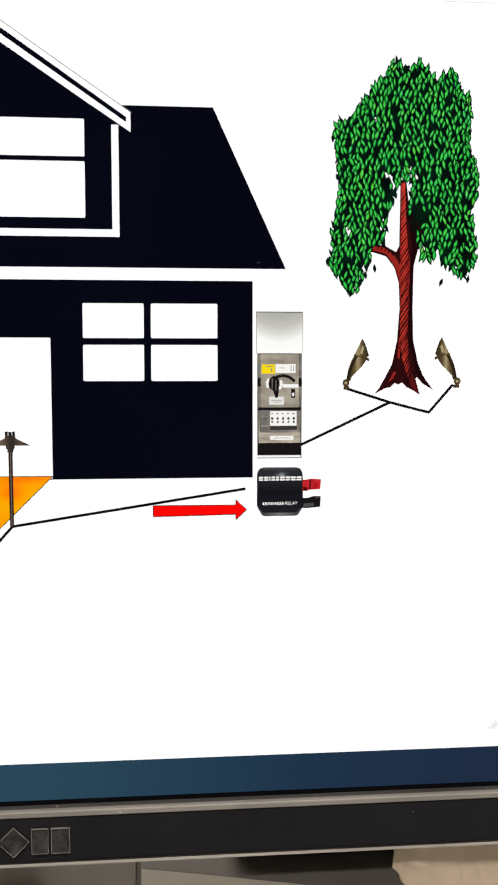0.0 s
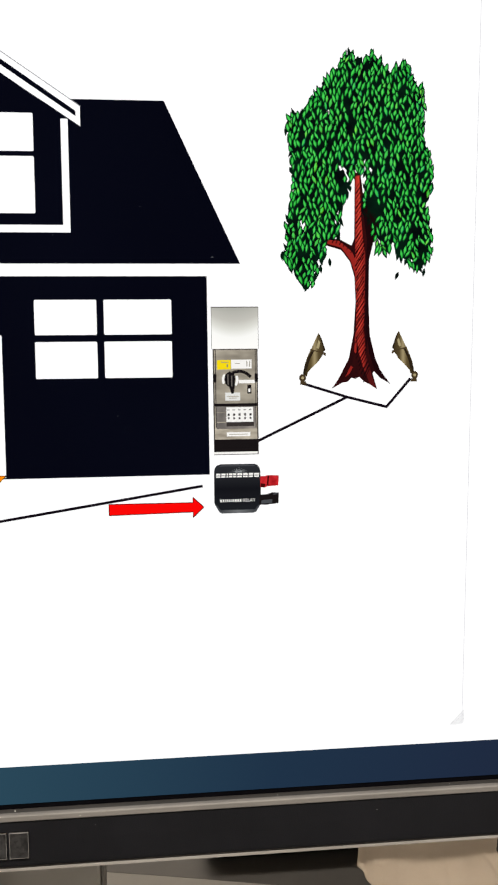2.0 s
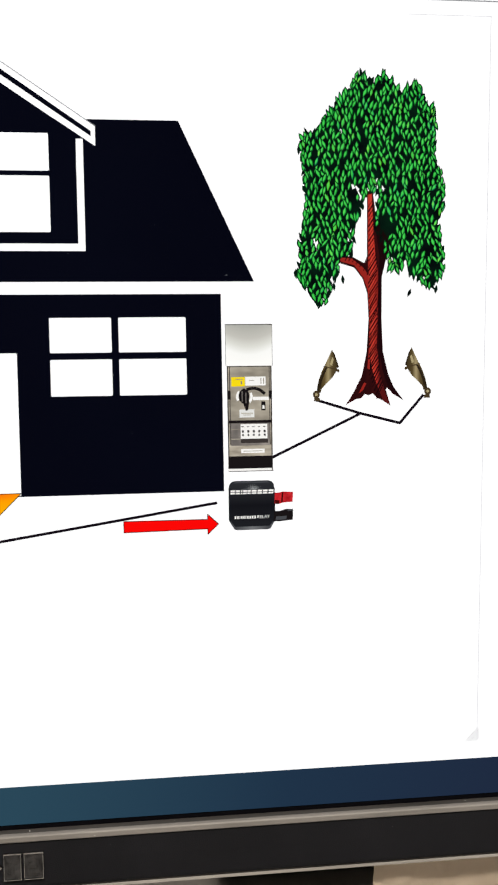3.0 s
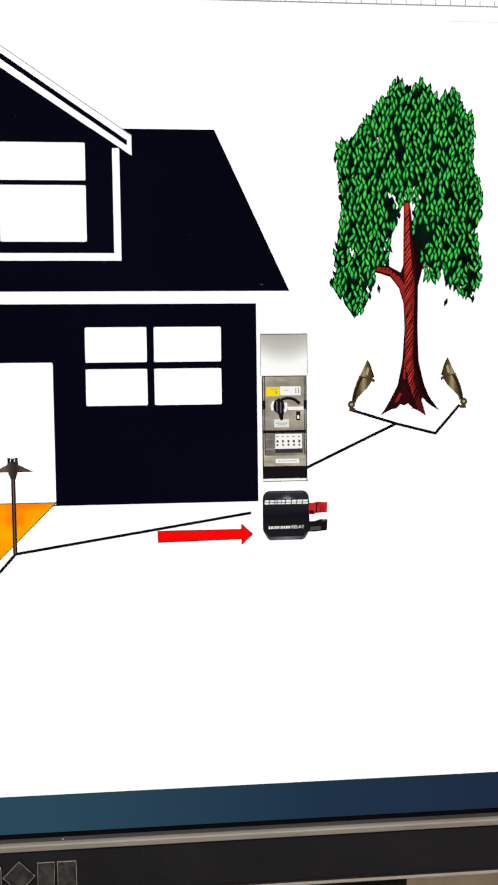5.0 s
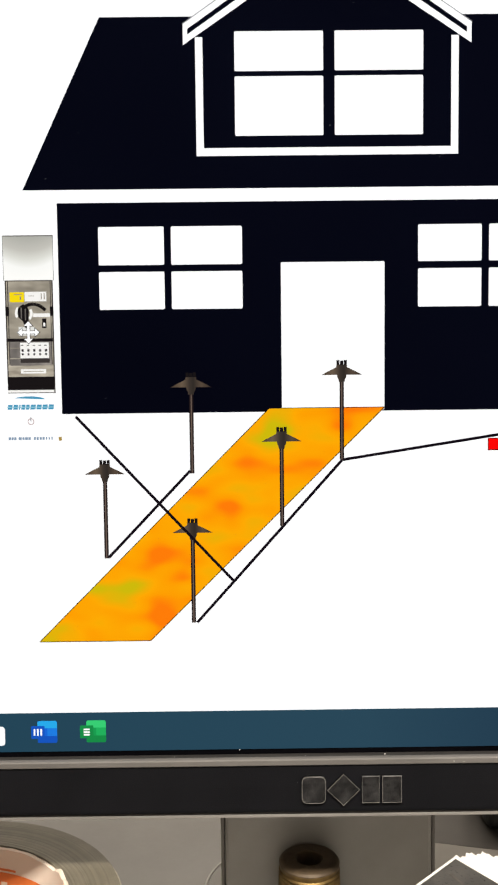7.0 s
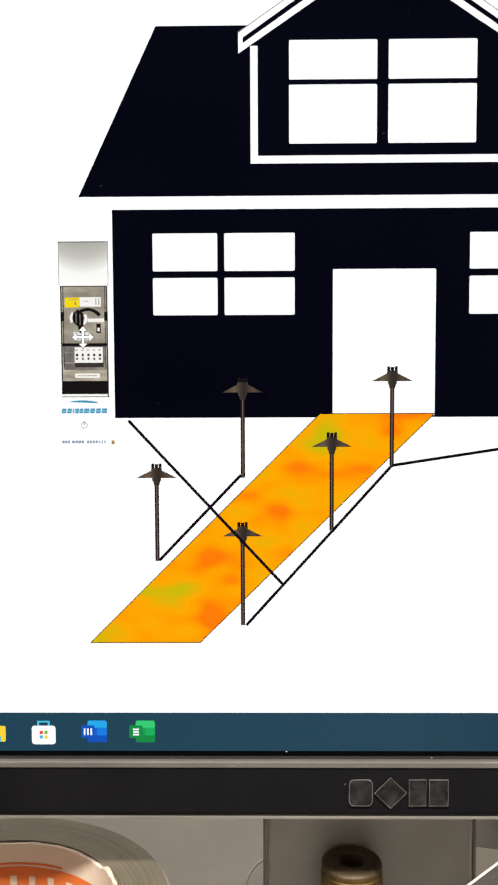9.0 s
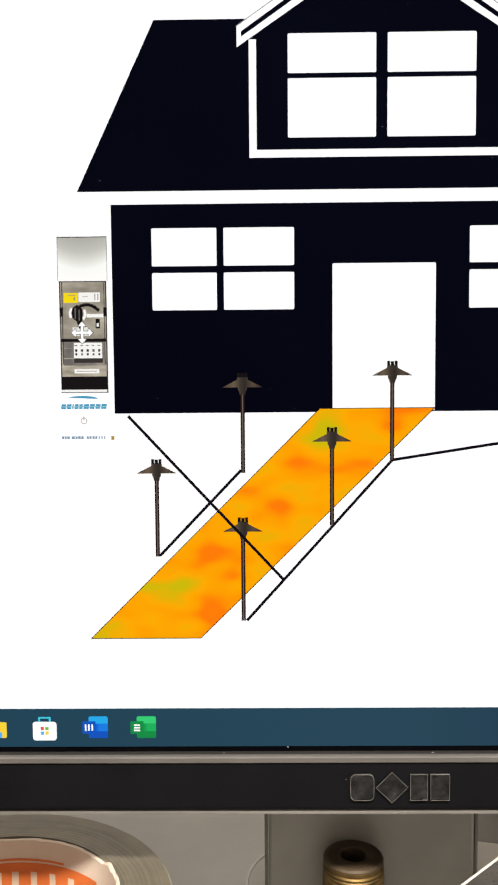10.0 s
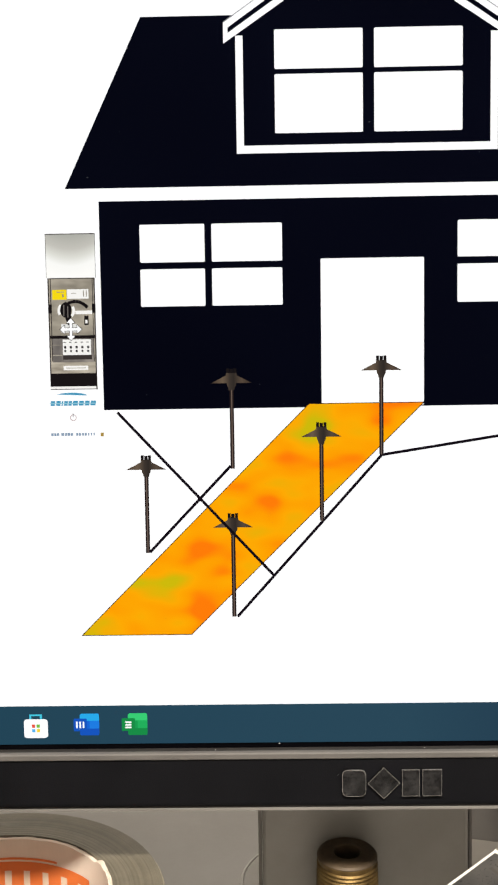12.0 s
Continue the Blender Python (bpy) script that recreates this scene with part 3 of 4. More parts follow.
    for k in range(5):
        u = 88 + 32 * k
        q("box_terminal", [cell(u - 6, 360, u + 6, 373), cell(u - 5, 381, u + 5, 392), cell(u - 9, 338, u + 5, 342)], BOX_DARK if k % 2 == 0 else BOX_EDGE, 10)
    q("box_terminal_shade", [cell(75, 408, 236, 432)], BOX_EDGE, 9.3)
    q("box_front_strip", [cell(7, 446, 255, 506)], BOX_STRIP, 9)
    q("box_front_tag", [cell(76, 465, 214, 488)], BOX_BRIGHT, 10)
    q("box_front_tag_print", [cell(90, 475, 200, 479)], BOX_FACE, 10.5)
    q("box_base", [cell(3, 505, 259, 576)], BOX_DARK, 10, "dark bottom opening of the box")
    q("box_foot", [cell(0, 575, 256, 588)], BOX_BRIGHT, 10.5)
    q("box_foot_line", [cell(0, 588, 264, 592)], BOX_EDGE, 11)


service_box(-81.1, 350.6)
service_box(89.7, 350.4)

# marks under the box beside the walkway
shown("maker_mark_arc", [[(-87.0 + 3.4 + 2.9 * math.cos(k * 0.45) * 1.6, 304.0 + 0.9 * math.sin(k * 0.45)) for k in range(7)]], TEAL, 7, at=(1.6, 0))
shown("maker_mark_bar", [[(-88.2 + a, 301.1), (-88.2 + b, 301.1), (-88.0 + b, 302.5), (-88.0 + a, 302.5)] for a, b in ((0, 1.3), (1.6, 2.9), (3.2, 3.6), (3.9, 5.0), (5.2, 6.2), (6.5, 8.0), (8.3, 9.7), (10.0, 11.4), (11.7, 13.2))], TEAL, 7, "short teal bars of a maker's mark")
shown("maker_mark_slit", [rect(-88.3, 301.62, -74.8, 301.9)], TEAL_PALE, 8)
shown("power_symbol", ring(-81.6, 297.6, 0.72, 0.98, 20), lit("lit_symbol", rgb(196, 176, 176)), 7)
shown("power_symbol_bar", [rect(-81.72, 297.7, -81.48, 298.9)], GREY_LINE, 8)
shown("caption_bar", [rect(-88.4 + d, 292.3, -88.4 + d + w, 293.1) for d, w in ((0.2, 0.7), (1.05, 0.6), (1.8, 0.7), (3.1, 0.9), (4.2, 0.6), (4.95, 0.8), (5.9, 0.7), (7.5, 0.6), (8.3, 0.6), (9.2, 0.6), (10.0, 0.6), (11.0, 0.35), (11.8, 0.35), (12.6, 0.35))], BLUE_TEXT, 7)
shown("caption_mark", [rect(-73.7, 292.0, -72.8, 293.1)], GOLD, 7)

# relay block under the other box
RX, RZ = 89.9, 295.1
shown("relay_body", [[(-6.95, -4.9), (-5.6, -7.2), (-4.9, -7.55), (4.9, -7.55), (5.7, -7.2), (6.9, -5.2), (7.2, -4.4), (7.1, 5.0), (6.8, 6.4), (6.2, 7.2), (5.2, 7.6), (-5.0, 7.65), (-6.2, 7.3), (-6.9, 6.5), (-7.15, 5.4), (-7.2, -4.2)]], RELAY_BODY, 7, "black relay block with lead ends", at=(RX, RZ))
shown("relay_front_edge", [[(-5.3, -6.5), (5.3, -6.5), (5.0, -7.5), (-5.0, -7.5)]], RELAY_RIM, 8, at=(RX, RZ))
shown("relay_bevel", [[(5.3, -6.5), (6.7, -4.9), (6.95, -5.1), (5.6, -7.15), (5.0, -7.5)], [(-5.3, -6.5), (-6.7, -4.7), (-6.95, -4.9), (-5.6, -7.15), (-5.0, -7.5)]], RELAY_EDGE, 8, at=(RX, RZ))
shown("relay_top_edge", [[(-4.9, 7.35), (4.9, 7.3), (5.6, 6.9), (4.6, 6.95), (-4.6, 7.0), (-5.6, 6.95)]], RELAY_EDGE, 8, at=(RX, RZ))
for k in range(9):
    a = radians(24 + 16.5 * k)
    shown("relay_mark_ray", [[(0.2 + 0.8 * math.cos(a) - 0.09, 5.25), (0.2 + (3.9 - 1.6 * math.sin(a)) * math.cos(a), 5.2 + 1.75 * math.sin(a)), (0.2 + 0.8 * math.cos(a) + 0.09, 5.2)]], RELAY_GLOW, 9 + 0.1 * k, at=(RX, RZ - 0.2))
shown("relay_mark_glow", [[(-3.6, 5.05), (3.9, 5.05), (2.6, 5.5), (1.2, 5.95), (0.2, 6.2), (-0.9, 5.95), (-2.3, 5.5)]], RELAY_HAZE, 8.5, at=(RX, RZ - 0.2))
shown("relay_mark", [[(-6.6 + a, 3.75), (-6.6 + b, 3.75), (-6.5 + b, 5.0), (-6.5 + a, 5.0)] for a, b in ((0, 1.3), (1.6, 2.9), (3.2, 3.6), (3.9, 5.0), (5.2, 6.2), (6.5, 8.0), (8.3, 9.7), (10.0, 11.4), (11.7, 13.2))], BOX_BRIGHT, 10.2, "short pale bars of a maker's mark", at=(RX, RZ - 0.2))
shown("relay_mark_slit", [rect(-6.5, 4.2, 6.6, 4.42)], RELAY_EDGE, 10.6, at=(RX, RZ - 0.2))
shown("relay_caption", [rect(-5.4 + d, -3.55, -5.4 + d + w * 0.8, -2.7) for d, w in ((0, 0.6), (0.75, 0.6), (1.5, 0.3), (2.0, 0.5), (2.65, 0.5), (3.3, 0.3), (3.8, 0.6), (4.55, 0.6), (5.3, 0.6), (6.05, 0.6))], BOX_BRIGHT, 9, at=(RX, RZ - 0.5))


def lettering(name, text, width, height, mat, layer, at):
    """Printed letters as a flat mesh."""
    curve = bpy.data.curves.new(name, "FONT")
    curve.body = text
    ob = bpy.data.objects.new(name, curve)
    bpy.context.scene.collection.objects.link(ob)
    bpy.context.view_layer.update()
    me = bpy.data.meshes.new_from_object(ob.evaluated_get(bpy.context.evaluated_depsgraph_get()))
    bpy.data.objects.remove(ob)
    bm = bmesh.new()
    bm.from_mesh(me)
    bpy.data.meshes.remove(me)
    xs, ys = [v.co.x for v in bm.verts], [v.co.y for v in bm.verts]
    for v in bm.verts:
        v.co = ((v.co.x - min(xs)) / (max(xs) - min(xs)) * width, 0.0, (v.co.y - min(ys)) / (max(ys) - min(ys)) * height)
    return part(name, bm, mat, screen, at=(OFF[0] + at[0], OFF[1] - 0.02 - LAYER * layer, OFF[2] + at[1]))


lettering("relay_lettering", "RELAY", 3.9, 1.0, BOX_BRIGHT, 9, (91.5, 291.05))
shown("relay_lead", [[(7.0, 0.5), (8.3, 0.35), (9.2, 0.75), (12.6, 0.95), (12.8, 4.0), (9.6, 4.2), (8.2, 3.9), (7.1, 3.95)]], RELAY_RED, 8, "red lead end", at=(RX, RZ - 0.2))
shown("relay_lead_shade", [[(7.1, 0.5), (8.3, 0.35), (8.6, 1.5), (7.1, 1.7)], [(9.0, 1.0), (9.5, 1.0), (9.8, 4.0), (9.3, 4.05)]], DARK_RED, 9, at=(RX, RZ - 0.2))
shown("relay_lead", [[(6.6, -4.9), (8.6, -5.0), (12.6, -4.6), (12.75, -1.3), (10.6, -1.2), (8.8, -1.75), (6.9, -1.8)]], BOX_DARK, 8, "black lead end", at=(RX, RZ - 0.2))
shown("relay_lead_shine", [[(7.2, -4.6), (10.6, -4.45), (10.7, -3.3), (7.4, -3.5)], [(11.0, -1.9), (12.3, -1.8), (12.3, -1.4), (11.0, -1.5)]], RELAY_EDGE, 9, at=(RX, RZ - 0.2))

# red arrow
arrow = [(50.8, 287.9), (76.2, 288.3), (76.2, 286.6), (79.5, 289.7), (76.2, 292.8), (76.2, 291.2), (50.8, 291.3)]
shown("arrow", [arrow], RED, 8, "solid red arrow")
shown("arrow_edge", [stroke(a, b, 0.24) for a, b in zip(arrow, arrow[1:] + arrow[:1])], DARK_RED, 9)


# spotlights at the tree
TU, TV = 0.1766, 0.169


def spotlight(x, z, side):
    def q(name, pts, mat, layer):
        shown(name, [[(side * u * TU, v * TV) for u, v in pts]], mat, layer, at=(x, z))

    q("spot_hood", [(14, 52), (28, 83), (33, 74), (40, 52), (34, 47), (24, 46)], SPOT_BRASS if side > 0 else SPOT_BRASS_FLIP, 8)
    q("spot_body", [(0, 5), (1, 14), (4, 28), (9, 42), (14, 53), (24, 50), (37, 46), (28, 32), (16, 20), (9, 12), (7, 5)], SPOT_BRASS if side > 0 else SPOT_BRASS_FLIP, 9)
    q("spot_rim", stroke((13, 53), (40, 46), 2.0), SPOT_DARK, 10)
    q("spot_shine", [(24, 56), (28, 70), (31, 66), (28, 54)], SPOT_PALE, 11)
    q("spot_shade", [(3, 14), (6, 28), (11, 42), (16, 51), (20, 50), (14, 38), (9, 24), (7, 14)], SPOT_DEEP, 10)
    q("spot_edge", [(36, 58), (28, 82), (33, 74), (40, 52), (37, 49)], SPOT_DEEP, 9)
    q("spot_screw", [(34, 45), (40, 41), (41, 45), (36, 49)], SPOT_DARK, 9.5)
    q("spot_knuckle", [(-0.5 + 6.2 * math.cos(k * 0.45), 2 + 7.0 * math.sin(k * 0.45)) for k in range(14)], SPOT_DARK, 10)
    q("spot_pin", [(-0.5 + 2.6 * math.cos(k * 0.785), 2 + 2.8 * math.sin(k * 0.785)) for k in range(8)], SPOT_PALE, 11)
    q("spot_foot", [(-5, -10), (7, -10), (5, -4), (-4, -4)], SPOT_DARK, 9)


spotlight(110.4, 328.4, 1)
spotlight(145.4, 328.9, -1)


# the tree: a dark spiky crown under many small leaves, and a twisted red trunk
def tp(u, v):
    return (127.8 + TU * u, 326.5 + TV * v)


crown = [(-15, 592), (-32, 572), (-36, 558), (-55, 548), (-72, 518), (-85, 505), (-94, 486), (-112, 486), (-126, 458), (-118, 430), (-116, 380), (-114, 350), (-121, 310), (-127, 280), (-126, 250), (-132, 230), (-121, 206), (-105, 190), (-96, 172), (-84, 178), (-75, 210), (-63, 230), (-57, 256), (-38, 260), (-34, 308), (-24, 330), (-16, 358), (-8, 374), (0, 380), (5, 388), (8, 404), (15, 400), (17, 376), (14, 350), (8, 318), (17, 300), (23, 280), (30, 260), (35, 240), (48, 234), (64, 256), (73, 230), (86, 220), (100, 210), (110, 206), (121, 220), (130, 230), (131, 260), (124, 290), (122, 320), (130, 350), (130, 390), (120, 430), (112, 460), (117, 490), (115, 538), (101, 528), (96, 560), (80, 574), (68, 570), (60, 556), (46, 564), (38, 580), (25, 592), (13, 578), (0, 580)]


def inside(u, v, poly):
    hit = False
    for (a, b), (c, d) in zip(poly, poly[1:] + poly[:1]):
        if (b > v) != (d > v) and u < a + (v - b) * (c - a) / (d - b):
            hit = not hit
    return hit


def leaf_pts(u, v, ln, w, lean):
    out = []
    for k, (s, t) in enumerate(((0, -0.5), (0.34, -0.2), (0.5, 0.04), (0.27, 0.3), (0, 0.5), (-0.27, 0.3), (-0.5, 0.04), (-0.34, -0.2))):
        a, b = s * w, t * ln
        c, d = math.cos(lean), math.sin(lean)
        out.append((u + a * c + b * d, v - a * d + b * c))
    return [tp(*p) for p in out]


rnd = random.Random(7)
dark = []
GAPS = ((-50, 484), (-30, 388), (-98, 285))


def deep(u, v, m):
    return all(inside(u + a, v + b, crown) for a, b in ((0, m * 1.6), (0, -m * 1.6), (m, 0), (-m, 0)))


for v in range(150, 612, 11):
    for u in range(-140, 142, 9):
        uu, vv = u + (4.5 if (v // 11) % 2 else 0) + rnd.uniform(-2, 2), v + rnd.uniform(-3, 3)
        if deep(uu, vv, 7) and min(math.hypot(uu - a, (vv - b) * 0.7) for a, b in GAPS) > 9.5:
            dark.append(leaf_pts(uu, vv, 28, 17, rnd.uniform(-0.3, 0.3)))
tufts = [(u + (16 if row % 2 else 0) + rnd.uniform(-6, 6), v + rnd.uniform(-6, 6)) for row, v in enumerate(range(590, 180, -30)) for u in range(-132, 140, 31)]
pairs = []
for row, v in enumerate(range(606, 160, -11)):
    for u in range(-138, 140, 9):
        lu, lv = u + (4.5 if row % 2 else 0) + rnd.uniform(-2.4, 2.4), v + rnd.uniform(-3.5, 3.5)
        if not inside(lu, lv, crown) or min(math.hypot(lu - a, lv - b) for a, b in GAPS) < 4:
            continue
        if (-4 < lu < 34 and 250 < lv < 335) or (-40 < lu < -14 and 300 < lv < 400 and rnd.random() < 0.5):
            continue
        if noise.noise(Vector((lu * 0.035, lv * 0.025, 4.0))) < -0.44 or rnd.random() < 0.07:
            continue
        du, dv = min(((lu - a, lv - b) for a, b in tufts), key=lambda q: math.hypot(*q))
        lean = 0.5 * max(-0.75, min(0.75, math.atan(du / (abs(dv) + 6) * (1 if dv > 0 else -1)))) + rnd.gauss(0.0, 0.13)
        ln, wd = rnd.uniform(13, 20), rnd.uniform(4.4, 6.4)
        shine = leaf_pts(lu - 0.4, lv + 0.4, ln * 0.78, wd * 0.62, lean)
        pairs.append((leaf_pts(lu, lv, ln + 4.6, wd + 3.2, lean), leaf_pts(lu, lv, ln, wd, lean), shine))
for (a, b), (c, d) in zip(crown, crown[1:] + crown[:1]):
    n = max(1, int(math.hypot(c - a, d - b) / 8))
    for k in range(n):
        u, v = (a + (c - a) * k / n) * 0.97, b + (d - b) * k / n - (8 if b > 380 else -3)
        u, lean, ln = u + rnd.uniform(-3, 3), rnd.uniform(-0.55, 0.55), rnd.uniform(16, 28)
        dark.append(leaf_pts(u, v, ln, rnd.uniform(6, 8.5), lean))
        if rnd.random() < (0.75 if v > 400 else 0.45):
            pairs.append((leaf_pts(u, v, ln, 8.0, lean), leaf_pts(u, v, ln * 0.72, 5.4, lean), leaf_pts(u, v, ln * 0.52, 3.0, lean)))
for u, v in ((68, 196), (116, 202), (-133, 232), (-50, 220), (-66, 208)):
    dark.append(leaf_pts(u, v, 17, 6.5, rnd.uniform(-0.5, 0.5)))
dark_bm, green_bm, shine_bm = bmesh.new(), bmesh.new(), bmesh.new()
faces = [(dark_bm, pts, 0.0) for pts in dark]
for k, (shade, leaf, shine) in enumerate(pairs):
    faces += [(dark_bm, shade, -0.05 - 0.0006 * k), (green_bm, leaf, -0.0503 - 0.0006 * k), (shine_bm, shine, -0.0505 - 0.0006 * k)]
for bm, pts, y in faces:
    f = bm.faces.new([bm.verts.new((x, y, z)) for x, z in pts])
    f.normal_update()
    if f.normal.y > 0:
        f.normal_flip()
for name, bm, mat, layer in (("tree_crown", dark_bm, LEAF_DARK, 9), ("tree_leaves", green_bm, LEAF_GREEN, 9), ("leaf_shine", shine_bm, LEAF_SHINE, 9)):
    ob = tagged(part(name, bm, mat, screen, {"tree_leaves": "many small pointed green leaves", "tree_crown": "dark spiky tree crown"}.get(name, ""), at=(OFF[0], OFF[1] - 0.02 - LAYER * layer, OFF[2])), kind="stuff")
trunk = [(-6, 378), (4, 380), (10, 330), (14, 300), (22, 295), (28, 262), (19, 225), (18, 150), (20, 90), (29, 50), (38, 26), (57, 0), (38, 12), (27, 24), (25, 20), (33, -9), (20, 0), (10, 5), (1, 14), (-6, 10), (-12, 13), (-20, 5), (-28, 4), (-48, -7), (-34, 12), (-18, 44), (-9, 90), (-5, 150), (-7, 195), (-15, 222), (-30, 242), (-56, 250), (-56, 262), (-34, 262), (-12, 250), (-7, 262)]
shown("tree_trunk", [[tp(*p) for p in trunk]], BARK_DEEP, 8, "twisted dark red tree trunk")
red = [(-5, 372), (2, 374), (5, 300), (8, 262), (12, 235), (12, 190), (11, 150), (9, 100), (14, 50), (24, 14), (32, -8), (20, 0), (8, 32), (0, 60), (-4, 90), (-4, 150), (-6, 200), (-5, 262)]
shown("trunk_lit_side", [[tp(*p) for p in red]], BARK_RED, 10, "lit red side of the trunk")
shown("branch_lit_side", [[tp(*p) for p in ((-54, 253), (-54, 260), (-34, 258), (-12, 240), (-3, 222), (-6, 200), (-14, 224), (-30, 246))]], BARK_RED, 10.3)
shown("root_lit_side", [[tp(*p) for p in ((-24, 14), (-14, 34), (-10, 32), (-16, 20))], [tp(*p) for p in ((-8, 60), (-5, 96), (-3, 90), (-4, 56))]], BARK_RED, 10)
shown("trunk_shade", [[tp(*p) for p in ((8, 336), (16, 318), (30, 306), (36, 284), (28, 262), (18.5, 225), (17.5, 150), (19.5, 90), (28, 52), (38, 27), (54, 2), (38, 14), (28, 28), (19, 56), (13.5, 95), (13, 150), (14, 225), (15, 262), (10, 300))]], BARK_DARK, 9, "nearly black shaded side of the trunk")
shown("root_shade", [[tp(*p) for p in ((-46, -6), (-28, 5), (-20, 6), (-12, 14), (-6, 11), (1, 16), (4, 28), (-6, 44), (-10, 76), (-18, 46), (-33, 16))]], BARK_DEEP, 9)
for k in range(34):
    v = 16 + k * 7.2
    shift = max(0, (60 - v) * 0.28)
    shown("bark_stroke", [stroke(tp(-4.5 + shift + 1.2 * math.sin(k * 1.7), v - 12), tp(10.5 + shift * 0.7 + 1.2 * math.sin(k * 1.3), v + 13), 0.24 + 0.22 * math.sin(k * 2.1) ** 2)], BARK_DARK, 11)
for k in range(12):
    v = 262 + k * 8.8
    shown("bark_stroke", [stroke(tp(-4.5, v - 9), tp(5.5, v + 7), 0.3 + 0.14 * math.sin(k * 2.1))], BARK_DARK, 11)
for k in range(8):
    v = 70 + k * 20
    shown("bark_stroke", [stroke(tp(12 + 1.5 * math.sin(k), v - 16), tp(14.5 + 1.5 * math.sin(k * 1.9), v + 14), 0.3)], BARK_DARK, 11)
for k in range(7):
    shown("bark_stroke", [stroke(tp(-46 + k * 6.4, 254 - k * k * 0.7), tp(-42 + k * 6.4, 262 - k * k * 0.8), 0.3)], BARK_DARK, 11)

# taskbar icons: plain coloured shapes
ICON = {k: lit("lit_icon_" + k, rgb(*c)) for k, c in (("sky", (40, 170, 235)), ("blue", (24, 100, 214)), ("royal", (22, 84, 190)), ("blue_mid", (30, 124, 226)), ("grass", (26, 156, 80)), ("leaf_green", (34, 176, 92)), ("mint", (56, 206, 116)), ("green", (24, 140, 70)), ("cyan", (70, 200, 226)), ("yellow", (250, 214, 60)), ("pale_blue", (90, 180, 240)), ("red", (230, 80, 60)), ("leaf", (120, 190, 60)))}


def document_icon(x, top, mid, low, fold, tile, mark):
    z = 205.2
    shown("icon_sheet", [round_rect(x - 1.4, z - 3.3, x + 4.4, z + 3.4, 0.5)], ICON[mid], 1)
    shown("icon_band", [[(x - 1.4, z + 1.2), (x + 4.4, z + 1.2), (x + 4.4, z + 2.9), (x + 4.0, z + 3.4), (x - 1.0, z + 3.4), (x - 1.4, z + 2.9)]], ICON[top], 1.4)
    shown("icon_band", [[(x - 1.4, z - 1.2), (x + 4.4, z - 1.2), (x + 4.4, z - 2.8), (x + 4.0, z - 3.3), (x - 1.0, z - 3.3), (x - 1.4, z - 2.8)]], ICON[low], 1.4)
    shown("icon_fold", [rect(x + 1.5, z - 1.2, x + 4.4, z + 1.2)], ICON[fold], 1.7)
    shown("icon_tile", [round_rect(x - 3.3, z - 2.0, x + 0.7, z + 1.9, 0.3)], ICON[tile], 2)
    for k, (a, b) in enumerate(mark):
        shown("icon_mark", [stroke((x - 1.3 + a[0], z + a[1]), (x - 1.3 + b[0], z + b[1]), 0.5)], WHITE, 3 + 0.2 * k)


document_icon(-81.0, "sky", "blue", "royal", "blue_mid", "royal", (((-1.0, 1.0), (-1.0, -1.0)), ((0, 1.0), (0, -1.0)), ((1.0, 1.0), (1.0, -1.0))))
document_icon(-66.5, "mint", "grass", "green", "leaf_green", "green", (((-0.9, 0.7), (0.9, 0.7)), ((-0.9, -0.1), (0.9, -0.1)), ((-0.9, -0.9), (0.9, -0.9))))
shown("icon_bag", [round_rect(-99.3, 201.2, -92.1, 207.0, 0.9)], WHITE, 1)
shown("icon_bag_handle", [rect(-97.6, 207.0, -97.0, 208.4), rect(-94.4, 207.0, -93.8, 208.4), rect(-97.6, 208.0, -93.8, 208.5)], ICON["cyan"], 2)
for x, z, c in ((-96.4, 204.9, "red"), (-95.0, 204.9, "leaf"), (-96.4, 203.5, "pale_blue"), (-95.0, 203.5, "yellow")):
    shown("icon_square", [rect(x - 0.5, z - 0.5, x + 0.5, z + 0.5)], ICON[c], 2)
shown("icon_folder", [round_rect(-114.5, 202.0, -107.2, 206.9, 0.4)], ICON["yellow"], 1)
shown("icon_folder_front", [round_rect(-113.4, 202.0, -108.6, 203.8, 0.3)], ICON["pale_blue"], 2)

# four-way pointer resting on the box
CX, CZ = -81.45, 323.2


def pointer(grow):
    polys = [rect(-0.36 - grow, -2.2, 0.36 + grow, 2.2), rect(-2.2, -0.36 - grow, 2.2, 0.36 + grow)]
    for a in range(4):
        c, s = round(math.cos(a * math.pi / 2)), round(math.sin(a * math.pi / 2))
        tri = [(3.15 + grow * 1.7, 0), (1.85 - grow, 1.2 + grow * 1.7), (1.85 - grow, -1.2 - grow * 1.7)]
        polys.append([(x * c - z * s, x * s + z * c) for x, z in tri])
    return polys


for k, poly in enumerate(pointer(0.16)):
    shown("pointer_edge", [poly], BOX_EDGE, 14 + 0.1 * k, at=(CX, CZ))
for k, poly in enumerate(pointer(0.0)):
    shown("pointer", [poly], WHITE, 15 + 0.1 * k, at=(CX, CZ))

